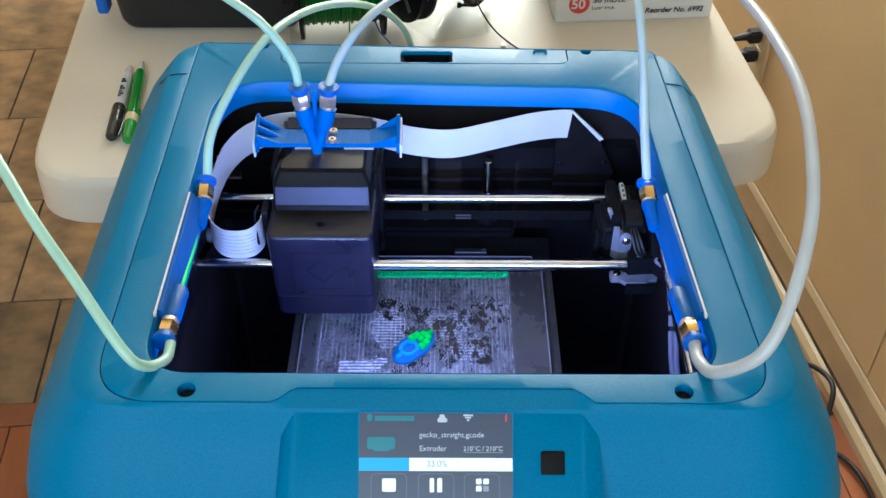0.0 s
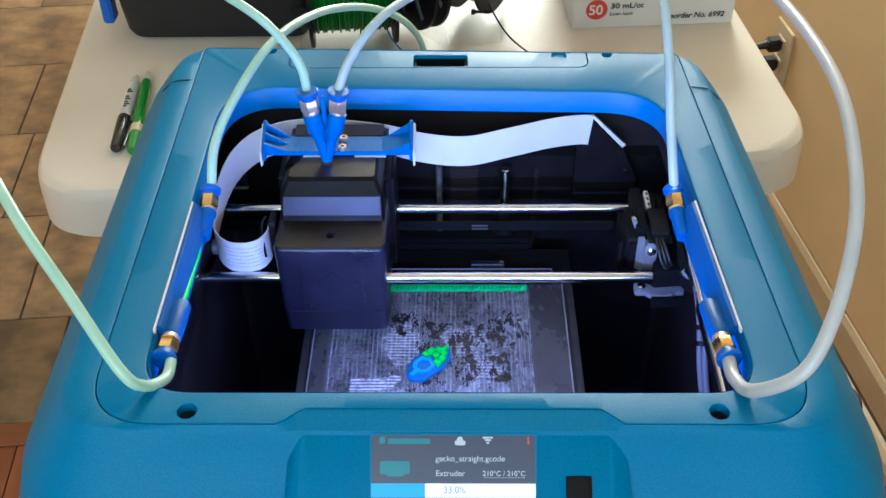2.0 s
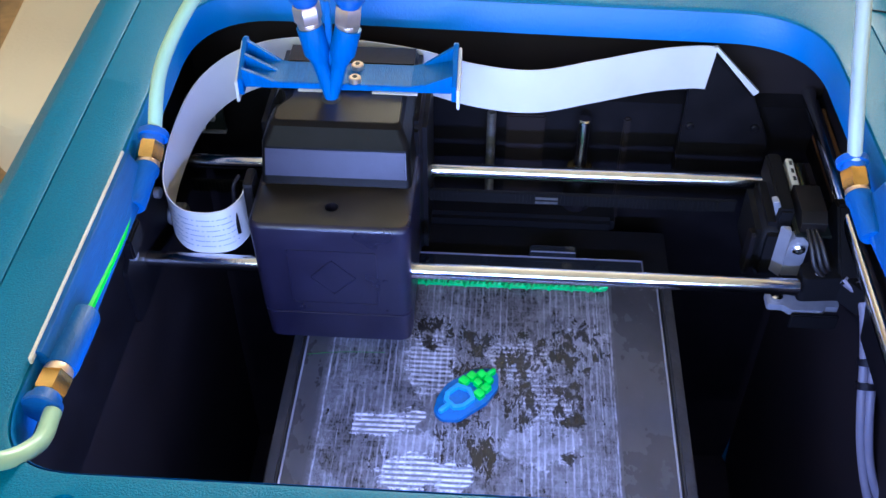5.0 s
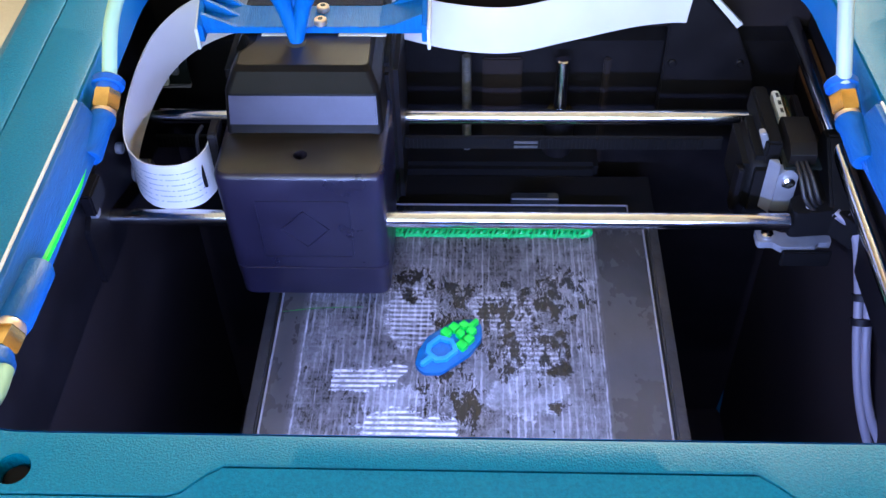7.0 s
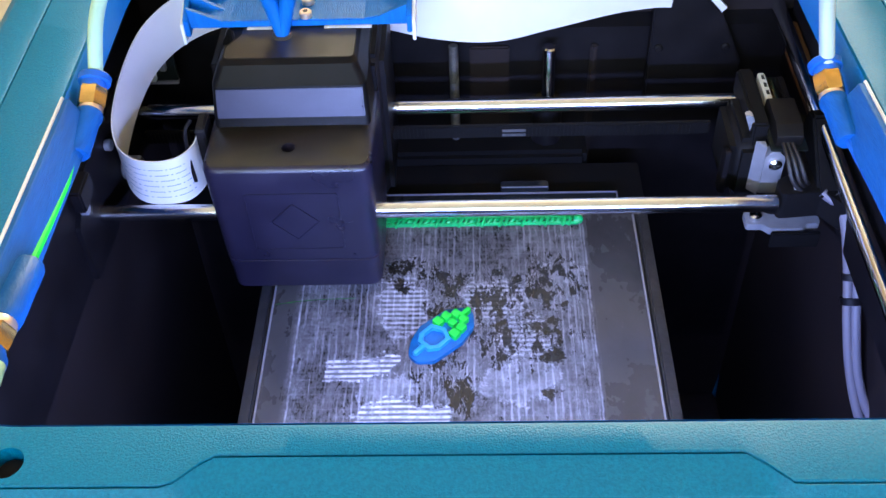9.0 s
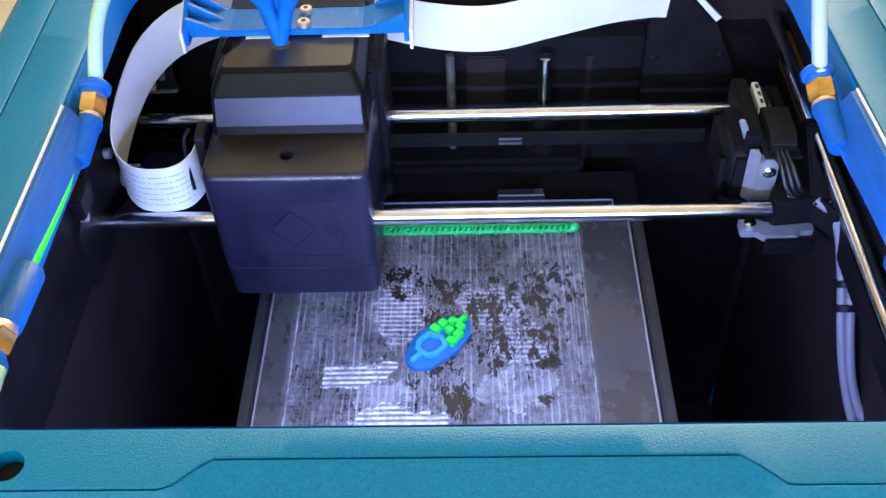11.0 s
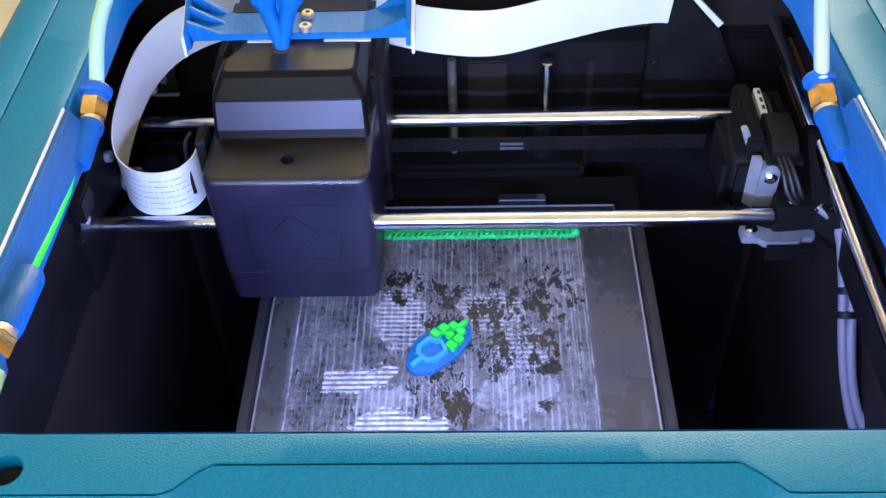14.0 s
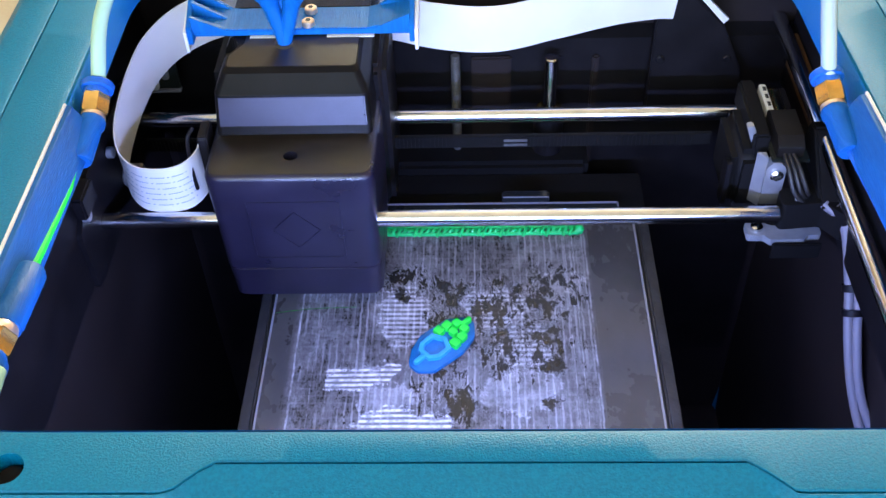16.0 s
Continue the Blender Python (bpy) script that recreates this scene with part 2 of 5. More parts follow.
    weave = op("MULTIPLY", ramp(op("ADD", op("SINE", op("MULTIPLY", y, 1500.0), 0.0), op("MULTIPLY", noisy(200, 5, (0.3, 1, 1), 0.7), 2.0)), 1.7, 2.1), 0.035)
    film = op("ADD", op("ADD", op("ADD", layers, grain), weave), op("ADD", op("MULTIPLY", fine, 0.05), op("MULTIPLY", comb, 0.22)))
    stripes = many(blob(0.026, -0.020, 0.015, 0.011), blob(0.012, 0.004, 0.016, 0.012), blob(-0.034, 0.0, 0.012, 0.02))
    film = op("ADD", film, op("MULTIPLY", op("MULTIPLY", stripes, ridge), 0.45))
    pale = many(blob(0.022, -0.048, 0.018, 0.012), blob(-0.040, -0.052, 0.012, 0.007), blob(0.044, 0.022, 0.012, 0.008))
    film = op("ADD", film, op("MULTIPLY", op("MULTIPLY", pale, ramp(noisy(170, 9, (1, 1, 1), 0.75), 0.30, 0.70)), 0.24))
    film = op("MULTIPLY", film, op("SUBTRACT", 1.0, op("MULTIPLY", torn, 0.95)))
    cracks = op("MULTIPLY", ramp(noisy(320, 8, (1, 0.22, 1), 0.72), 0.585, 0.61), torn_zone)
    film = op("MULTIPLY", film, op("SUBTRACT", 1.0, op("MULTIPLY", cracks, 0.9)))
    film = op("ADD", film, op("MULTIPLY", op("MULTIPLY", curl, torn_zone), 0.42))
    worn = many(blob(-0.056, -0.040, 0.012, 0.008), blob(-0.040, -0.035, 0.009, 0.005), blob(-0.040, -0.066, 0.015, 0.009), blob(-0.018, -0.068, 0.010, 0.009))
    film = op("MAXIMUM", film, op("MULTIPLY", worn, op("ADD", op("MULTIPLY", ridge, 0.75), 0.17)))
    film = op("ADD", film, op("MULTIPLY", op("MULTIPLY", many(*rims), ramp(noisy(220, 5, (1, 1, 1), 0.7), 0.40, 0.60)), 0.28))
    spots = many(blob(0.038, -0.032, 0.0042, 0.005, 0.1), blob(0.0355, -0.053, 0.005, 0.0034, 0.1))
    film = op("MULTIPLY", film, op("SUBTRACT", 1.0, op("MULTIPLY", spots, 0.93)))
    rails = op("MULTIPLY", many(line(-0.0850, 0.0006), line(0.0585, 0.0006), line(0.0520, 0.0003), line(0.0480, 0.0003), line(-0.0760, 0.0002)), ramp(noisy(110, 5, (1, 1, 1), 0.7), 0.38, 0.62))
    film = op("ADD", op("MULTIPLY", film, inside), op("MULTIPLY", rails, 0.32))
    # plate margins: stains, plus a reflected sheen mixed into the colour
    margin = op("MULTIPLY", op("SUBTRACT", 1.0, inside), op("ADD", op("ADD", 0.028, op("MULTIPLY", ramp(noisy(24, 5, (1, 0.7, 1)), 0.35, 0.7), 0.045)), op("MULTIPLY", ramp(noisy(150, 8, (1, 0.5, 1), 0.8), 0.60, 0.72), 0.05)))
    amount = op("MINIMUM", op("ADD", film, margin), 1.0)
    mix = nt.nodes.new("ShaderNodeMix")
    mix.data_type = "RGBA"
    mix.inputs[6].default_value, mix.inputs[7].default_value = (0.012, 0.0095, 0.0075, 1), (0.74, 0.73, 0.77, 1)
    L.new(amount, mix.inputs[0])
    L.new(mix.outputs[2], p.inputs["Base Color"])
    L.new(ramp(amount, -0.35, 1.1), p.inputs["Roughness"])
    p.inputs["Specular IOR Level"].default_value = 0.35
    b = nt.nodes.new("ShaderNodeBump")
    b.inputs["Strength"].default_value, b.inputs["Distance"].default_value = 0.4, 0.0006
    L.new(amount, b.inputs["Height"])
    L.new(b.outputs[0], p.inputs["Normal"])
    return m


BED = bed_material()


# ---- builders ----
def mesh_of(name, bm, mat, smooth=None):
    me = bpy.data.meshes.new(name)
    bmesh.ops.recalc_face_normals(bm, faces=bm.faces)
    if smooth is not None:
        for f in bm.faces:
            f.smooth = True
        for e in bm.edges:
            if len(e.link_faces) == 2 and e.calc_face_angle(0) > radians(smooth):
                e.smooth = False
    bm.to_mesh(me)
    bm.free()
    if mat:
        me.materials.append(mat)
    return me


def thing(name, loc, label, category, group="", kind=""):
    ob = new(name)
    ob.location, ob.empty_display_size = loc, 0.02
    return tagged(ob, label, category, group, kind)


def part(name, bm, mat, parent, label="", smooth=40):
    ob = new(name, mesh_of(name, bm, mat, smooth))
    if parent:
        ob.parent = parent
        if parent.type == "EMPTY":
            ob.matrix_parent_inverse = Matrix.Translation(-Vector(parent.location))
    return tagged(ob, label)


def solid(name, bm, mat, label="", category="", group="", kind="", smooth=40):
    return tagged(new(name, mesh_of(name, bm, mat, smooth)), label, category, group, kind)


def box(x0, x1, y0, y1, z0, z1, bev=0.0, seg=2, m=None, bm=None):
    own = bmesh.new()
    bmesh.ops.create_cube(own, size=1)
    for v in own.verts:
        v.co = Vector(((x0 + x1) / 2 + v.co.x * (x1 - x0), (y0 + y1) / 2 + v.co.y * (y1 - y0), (z0 + z1) / 2 + v.co.z * (z1 - z0)))
    if bev:
        bmesh.ops.bevel(own, geom=own.edges[:], offset=bev, segments=seg, affect="EDGES", clamp_overlap=True)
    if m:
        bmesh.ops.transform(own, matrix=m, verts=own.verts)
    return join(bm, own)


def join(bm, own):
    if bm is None:
        return own
    me = bpy.data.meshes.new("tmp")
    own.to_mesh(me)
    own.free()
    bm.from_mesh(me)
    bpy.data.meshes.remove(me)
    return bm


def frame_at(a, b):
    a, b = Vector(a), Vector(b)
    return Matrix.Translation(a) @ (b - a).to_track_quat("Z", "Y").to_matrix().to_4x4(), (b - a).length


def turned(a, b, rows, n=24, bm=None):
    """A lathe along a-b: rows of (share of the length, radius)."""
    m, length = frame_at(a, b)
    loops = [[m @ Vector((r * math.cos(2 * math.pi * i / n), r * math.sin(2 * math.pi * i / n), s * length)) for i in range(n)] for s, r in rows]
    return loft(loops, caps=True, bm=bm)


def rod(a, b, r, n=20, bm=None, bev=0.08):
    length = (Vector(b) - Vector(a)).length
    e = min(r * 0.2, length * 0.2) / length
    return turned(a, b, [(0, r * 0.8), (e, r), (1 - e, r), (1, r * 0.8)], n, bm)


def loft(loops, caps=False, wrap=False, bm=None):
    bm = bm or bmesh.new()
    vs = [[bm.verts.new(p) for p in loop] for loop in loops]
    n = len(vs[0])
    pairs = list(zip(vs, vs[1:])) + ([(vs[-1], vs[0])] if wrap else [])
    for a, b in pairs:
        for i in range(n):
            j = (i + 1) % n
            bm.faces.new((a[i], a[j], b[j], b[i]))
    if caps:
        bm.faces.new(vs[0][::-1])
        bm.faces.new(vs[-1])
    return bm


def prism(pts, lo, hi, axis="x", bev=0.0, seg=2, bm=None):
    """A polygon pushed along an axis; pts are the two other coordinates in order."""
    def place(p, d):
        return {"x": (d, p[0], p[1]), "y": (p[0], d, p[1]), "z": (p[0], p[1], d)}[axis]
    own = bmesh.new()
    a, b = [own.verts.new(place(p, lo)) for p in pts], [own.verts.new(place(p, hi)) for p in pts]
    own.faces.new(a), own.faces.new(b[::-1])
    for i in range(len(pts)):
        j = (i + 1) % len(pts)
        own.faces.new((a[i], b[i], b[j], a[j]))
    bmesh.ops.recalc_face_normals(own, faces=own.faces)
    if bev:
        bmesh.ops.bevel(own, geom=own.edges[:], offset=bev, segments=seg, affect="EDGES", clamp_overlap=True)
    return join(bm, own)


def spline(pts, steps=10):
    pts = [Vector(p) for p in pts]
    q = [2 * pts[0] - pts[1]] + pts + [2 * pts[-1] - pts[-2]]
    out = []
    for i in range(1, len(q) - 2):
        for k in range(steps):
            t = k / steps
            a, b, c, d = q[i - 1], q[i], q[i + 1], q[i + 2]
            out.append(0.5 * (2 * b + (c - a) * t + (2 * a - 5 * b + 4 * c - d) * t * t + (3 * b - a - 3 * c + d) * t ** 3))
    return out + [pts[-1]]


def hose(pts, r, n=14, steps=10, bm=None):
    """A round hose swept along a smooth curve."""
    line = spline(pts, steps)
    loops, up = [], None
    for i, p in enumerate(line):
        d = (line[min(i + 1, len(line) - 1)] - line[max(i - 1, 0)]).normalized()
        up = (up - d * up.dot(d)).normalized() if up else d.orthogonal().normalized()
        side = d.cross(up)
        loops.append([p + r * (math.cos(2 * math.pi * k / n) * up + math.sin(2 * math.pi * k / n) * side) for k in range(n)])
    return loft(loops, caps=True, bm=bm)


def rounded(pts, r, seg=8):
    """A closed polygon with its corners rounded; r may be one radius or one for each corner."""
    out, n = [], len(pts)
    rs = r if isinstance(r, (list, tuple)) else [r] * n
    for i in range(n):
        a, b, c = Vector(pts[i - 1]).to_2d(), Vector(pts[i]).to_2d(), Vector(pts[(i + 1) % n]).to_2d()
        u, w = (a - b), (c - b)
        ang = u.angle(w)
        cut_len = min(rs[i] / math.tan(ang / 2), u.length * 0.48, w.length * 0.48)
        p, q = b + u.normalized() * cut_len, b + w.normalized() * cut_len
        for k in range(seg + 1):
            t = k / seg
            out.append((1 - t) ** 2 * p + 2 * t * (1 - t) * b + t * t * q)
    return [(v.x, v.y) for v in out]


def rect(x0, x1, y0, y1, r, seg=8):
    return rounded([(x0, y0), (x1, y0), (x1, y1), (x0, y1)], r, seg)


CENTRE, NRAY = (0.0, -0.01), 400


def rays(poly, grow=0.0):
    """A star-shaped outline met by evenly spread rays from the middle of the printer's top."""
    p = np.array(poly)
    a, b = p - CENTRE, np.roll(p, -1, 0) - CENTRE
    out = []
    for k in range(NRAY):
        th = 2 * math.pi * (k + 0.37) / NRAY
        d = np.array((math.cos(th), math.sin(th)))
        e = b - a
        den = d[0] * e[:, 1] - d[1] * e[:, 0]
        den = np.where(abs(den) < 1e-12, 1e-12, den)
        s = (a[:, 0] * e[:, 1] - a[:, 1] * e[:, 0]) / den
        u = (a[:, 0] * d[1] - a[:, 1] * d[0]) / den
        s = s[(u >= -1e-9) & (u <= 1 + 1e-9) & (s > 0)].max() + grow
        out.append((CENTRE[0] + d[0] * s, CENTRE[1] + d[1] * s))
    return out


def cut(ob, cutters):
    """Takes the cutters' shapes out of ob for good."""
    for bm in cutters:
        c = new("cutter", mesh_of("cutter", bm, None))
        mod = ob.modifiers.new("cut", "BOOLEAN")
        mod.operation, mod.solver, mod.object = "DIFFERENCE", "EXACT", c
        bpy.context.view_layer.update()
        me = bpy.data.meshes.new_from_object(ob.evaluated_get(bpy.context.evaluated_depsgraph_get()))
        ob.modifiers.clear()
        ob.data = me
        bpy.data.objects.remove(c)


def writing(text, size, m, mat, parent, name="writing", bold=0.0, shear=0.0, wide=1.0):
    cu = bpy.data.curves.new("text", "FONT")
    cu.body, cu.size, cu.extrude, cu.offset, cu.shear = text, size, 0.00012, bold, shear
    tmp = new("text", cu)
    bpy.context.view_layer.update()
    me = bpy.data.meshes.new_from_object(tmp.evaluated_get(bpy.context.evaluated_depsgraph_get()))
    bpy.data.objects.remove(tmp)
    me.transform(m @ Matrix.Diagonal((wide, 1, 1, 1)))
    me.materials.clear()
    me.materials.append(mat)
    ob = new(name, me)
    if parent:
        ob.parent = parent
        if parent.type == "EMPTY":
            ob.matrix_parent_inverse = Matrix.Translation(-Vector(parent.location))
    return ob


# ---- the room ----
ROOM = pose(0.655, 0.753, 0, 0, 0, 8.0)          # the long wall stands at an angle to the printer
TILTED = pose(0, 0, 0, 0, 0, 5.1)                # the floor's joints

bm = None
for y0, y1, z0, z1 in ((-3.0, 0.95, 0, 2.5), (1.95, 3.0, 0, 2.5), (0.95, 1.95, 0, 0.95), (0.95, 1.95, 2.15, 2.5)):
    bm = box(0.014, 0.14, y0, y1, z0, z1, m=ROOM, bm=bm)
wall = solid("wall_east", bm, WALL, kind="structure", smooth=None)
for y0, y1 in ((-2.96, -0.20), (-0.197, 0.9)):
    part("wall_panel", box(0.002, 0.0135, y0, y1, 0.1, 2.44, 0.002, 1, ROOM), WALL, wall, smooth=None)
base = prism([(0.0, 0.0), (0.0, 0.02), (-0.004, 0.03), (-0.004, 0.085), (0.001, 0.096), (0.008, 0.1), (0.0135, 0.1), (0.0135, 0.0)], -2.9, 2.9, "y")
bmesh.ops.transform(base, matrix=ROOM, verts=base.verts)
solid("baseboard", base, TRIM, kind="structure", smooth=None)
shoe = prism([(-0.022, 0.0), (-0.02, 0.012), (-0.012, 0.02), (-0.0055, 0.022), (-0.0055, 0.0)], -2.9, 2.9, "y")
bmesh.ops.transform(shoe, matrix=ROOM, verts=shoe.verts)
solid("trim", shoe, TRIM, kind="structure", smooth=None)


def wall_with_added_opening(name, along, at, lo, hi, w0, w1, z0, z1, thick=0.12):
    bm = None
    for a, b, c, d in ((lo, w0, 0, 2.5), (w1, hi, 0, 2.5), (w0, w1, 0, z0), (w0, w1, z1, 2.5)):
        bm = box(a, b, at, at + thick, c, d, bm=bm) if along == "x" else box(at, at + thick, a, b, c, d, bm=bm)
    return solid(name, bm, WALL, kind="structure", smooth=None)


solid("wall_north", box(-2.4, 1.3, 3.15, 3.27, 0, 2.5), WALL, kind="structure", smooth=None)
# south opening is added, only to hold the fill lamp
wall_with_added_opening("wall_south", "x", -1.87, -2.4, 1.5, -1.05, 0.55, 1.0, 2.3)
solid("wall_west", box(-2.4, -2.28, -1.75, 3.15, 0, 2.5), WALL, kind="structure", smooth=None)
solid("ceiling", box(-2.4, 1.5, -1.87, 3.27, 2.5, 2.6), PAPER, kind="structure", smooth=None)
# frames of the inferred east window and the added south opening
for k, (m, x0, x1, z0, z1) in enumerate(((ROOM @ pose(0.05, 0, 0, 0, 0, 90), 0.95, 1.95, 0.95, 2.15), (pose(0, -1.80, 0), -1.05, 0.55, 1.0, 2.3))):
    w = tagged(new(f"assumed_window_{k + 1}"), kind="structure")
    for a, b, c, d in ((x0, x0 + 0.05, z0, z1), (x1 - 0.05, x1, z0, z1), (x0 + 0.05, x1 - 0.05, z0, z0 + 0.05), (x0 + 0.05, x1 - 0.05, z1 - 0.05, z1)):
        part("assumed_window_frame", box(a, b, -0.04, 0.0, c, d, 0.003, m=m), PAPER, w, smooth=None)

floor = solid("floor", box(-2.4, 1.5, -1.87, 3.27, -0.08, -0.004), GROUT, kind="structure", smooth=None)

# ---- the folding table ----
TB = pose(-0.0185, 0.290, 0, 0, 0, 5.4)
table = thing("folding_table", (0, 0.9, 0), "off-white moulded plastic folding table beside the wall", "table")
top_outline = rounded([(-0.394, 0.0), (0.394, 0.0), (0.394, 1.83), (-0.394, 1.83)], 0.075, 12)


def inset(poly, d, c=(0, 0.9)):
    return [(x - math.copysign(min(d, abs(x - c[0])), x - c[0]), y - math.copysign(min(d, abs(y - c[1])), y - c[1])) for x, y in poly]


loops = []
for d, z in ((0.030, 0.690), (0.012, 0.673), (0.003, 0.672), (0.0, 0.676), (0.0005, 0.700), (0.0012, 0.717), (0.0030, 0.7245), (0.0065, 0.7286), (0.0115, 0.73)):
    loops.append([TB @ Vector((x, y, z)) for x, y in inset(top_outline, d)])
part("tabletop", loft(loops, caps=True), TABLE, table, smooth=30)
for yy in (0.32, 1.5):
    for s in (-1, 1):
        part("leg", rod(TB @ Vector((s * 0.26, yy, 0)), TB @ Vector((s * 0.26, yy, 0.683)), 0.014), MATTE, table, "black steel tube")
    part("stretcher", rod(TB @ Vector((-0.26, yy, 0.12)), TB @ Vector((0.26, yy, 0.12)), 0.010), MATTE, table)

# a plain stand under the printer
stand = thing("printer_stand", (0, -0.02, 0), "low dark wooden stand under the printer", "stand")
part("top", box(-0.19, 0.19, -0.21, 0.17, 0.475, 0.50, 0.004), MATTE, stand)
for x in (-0.16, 0.16):
    for y in (-0.18, 0.14):
        part("leg", box(x - 0.02, x + 0.02, y - 0.02, y + 0.02, 0, 0.476, 0.003), MATTE, stand)

# ---- the printer's housing ----
T = 0.93


def lean(p):
    """The housing's own draft: it narrows a little towards the back."""
    x, y = p
    return (x * (1 - (0.055 if x > 0 else -0.014) * (y + 0.14) / 0.23), y - 0.03 * x * min(1, max(0, (y - 0.08) / 0.046)))


OPEN = rays([lean(p) for p in rounded([(-0.162, -0.1622), (0.163, -0.1622), (0.163, 0.1275), (-0.162, 0.1275)], [0.028, 0.028, 0.044, 0.044], 12)])
SEAM_PTS = [(-0.186, -0.1838), (-0.0850, -0.1838), (-0.0745, -0.1740), (0.0790, -0.1740), (0.0885, -0.1838), (0.1875, -0.1838), (0.1875, 0.181), (-0.186, 0.181)]
SEAM = rounded(SEAM_PTS, [0.036, 0.004, 0.004, 0.004, 0.004, 0.036, 0.006, 0.006], 8)
SEAM = [lean(p) for p in SEAM]


def level(loop, z):
    return [Vector((x, y, z)) for x, y in loop]


def grown(poly_rays, d):
    out = []
    for x, y in poly_rays:
        v = Vector((x - CENTRE[0], y - CENTRE[1]))
        v = v * (1 + d / v.length)
        out.append((v.x + CENTRE[0], v.y + CENTRE[1]))
    return out


SEAMR = rays(SEAM)
printer = thing("desktop_printer", (0, -0.02, 0.50), "teal-blue enclosed desktop 3D printer with open top and touch screen", "3D printer")

cover = part("top_cover", loft([level(OPEN, T - 0.014), level(OPEN, T - 0.0025), level(grown(OPEN, 0.0008), T - 0.0008), level(grown(OPEN, 0.0025), T),
                                level(grown(SEAMR, -0.0010), T), level(grown(SEAMR, -0.0004), T - 0.0004), level(grown(SEAMR, -0.0002), T - 0.0012), level(grown(SEAMR, -0.0002), T - 0.014)], wrap=True),
             TEAL, printer, "textured teal top frame", smooth=35)
hole_cuts = []
for hx, hy in ((-0.1333, -0.1768), (0.1388, -0.1768)):
    hole_cuts.append(rod((hx, hy + 0.001, T - 0.009), (hx, hy + 0.001, T + 0.01), 0.0052, 24))
for hx, hy, r in ((-0.137, 0.1815, 0.004), (0.1195, 0.1745, 0.004), (0.083, 0.173, 0.006)):
    hole_cuts.append(rod((hx, hy, T - (0.0095 if r < 0.005 else 0.0016)), (hx, hy, T + 0.01), r, 24))
hole_cuts.append(prism(rect(-0.0275, 0.0135, 0.158, 0.1745, 0.003), T - 0.011, T + 0.01, "z"))
# the groove round the rear hatch
lid_in, lid_out = rect(-0.121, 0.1035, 0.1572, 0.2, 0.008), rect(-0.1221, 0.1046, 0.1561, 0.2011, 0.009)
hole_cuts.append(loft([[Vector((*p, z)) for p in q] for q, z in ((lid_out, T - 0.0035), (lid_out, T + 0.01), (lid_in, T + 0.01), (lid_in, T - 0.0035))], wrap=True))
cut(cover, hole_cuts)
# black plugs stand for the shade deep in the screw holes
for hx in (-0.1333, 0.1388):
    part("screw_hole_shade", rod((hx, -0.1758, T - 0.0092), (hx, -0.1758, T - 0.0045), 0.0047, 20), DARK, printer)
part("rear_handle", box(-0.0262, 0.0122, 0.1592, 0.1735, T - 0.0115, T - 0.009, 0.001), DARK, printer, "black recessed catch in the rear slot")
part("rear_handle", loft([[Vector((*p, z)) for p in q] for q, z in ((rect(-0.0270, 0.0130, 0.1585, 0.1742, 0.003), T - 0.0108), (rect(-0.0270, 0.0130, 0.1585, 0.1742, 0.003), T - 0.003),
     (rect(-0.0252, 0.0112, 0.1603, 0.1728, 0.003), T - 0.003), (rect(-0.0252, 0.0112, 0.1603, 0.1728, 0.003), T - 0.0108))], wrap=True), DARK, printer)

SHELL = ((0.2015, -0.1865, 0.1820, 0.034, 0.9297), (0.2035, -0.1880, 0.1840, 0.036, 0.9285), (0.2125, -0.1930, 0.1870, 0.044, 0.9190), (0.2210, -0.2005, 0.189, 0.050, 0.9085),
         (0.2310, -0.2140, 0.190, 0.056, 0.8910), (0.2368, -0.2270, 0.1905, 0.06, 0.867), (0.2385, -0.2360, 0.191, 0.062, 0.84), (0.2385, -0.2400, 0.191, 0.062, 0.78),
         (0.233, -0.238, 0.190, 0.06, 0.66), (0.220, -0.230, 0.186, 0.058, 0.53), (0.208, -0.224, 0.182, 0.056, 0.502))
loops = [level(grown(SEAMR, 0.0002), T - 0.014), level(grown(SEAMR, 0.0002), T - 0.0018), level(grown(SEAMR, 0.0004), T - 0.0004), level(grown(SEAMR, 0.0010), T - 0.0001)]
for hx, yf, yb, r, z in SHELL:
    ring = level(rays([lean(p) for p in rounded([(-hx, yf), (hx, yf), (hx, yb), (-hx, yb)], r, 12)]), z)
    for v in ring:                               # the front falls away more steeply than the sides
        f = min(1.0, max(0.0, (-0.1822 - v.y) / 0.011)) * min(1.0, max(0.0, (0.19 - abs(v.x)) / 0.07))
        v.z -= 0.0062 * f * f * (3 - 2 * f)
    loops.append(ring)
loops += [level(rays([lean(p) for p in rect(-0.200, 0.200, -0.216, 0.174, 0.05)]), 0.502), level(rays([lean(p) for p in rect(-0.228, 0.228, -0.226, 0.184, 0.055)]), 0.84)]
housing = part("housing", loft(loops, wrap=True), TEAL, printer, "matte textured teal plastic shell", smooth=35)

# corner joints at the back
for s in (-1, 1):
    a, b = lean((s * 0.1885, 0.135)), lean((s * 0.2125, 0.128))
    part("corner_joint", hose([(a[0], a[1], T + 0.00005), ((a[0] + b[0]) / 2, (a[1] + b[1]) / 2 + 0.001, T - 0.0002), (b[0] * 0.985, b[1], T - 0.006)], 0.0004, 6, 4), MATTE, printer)

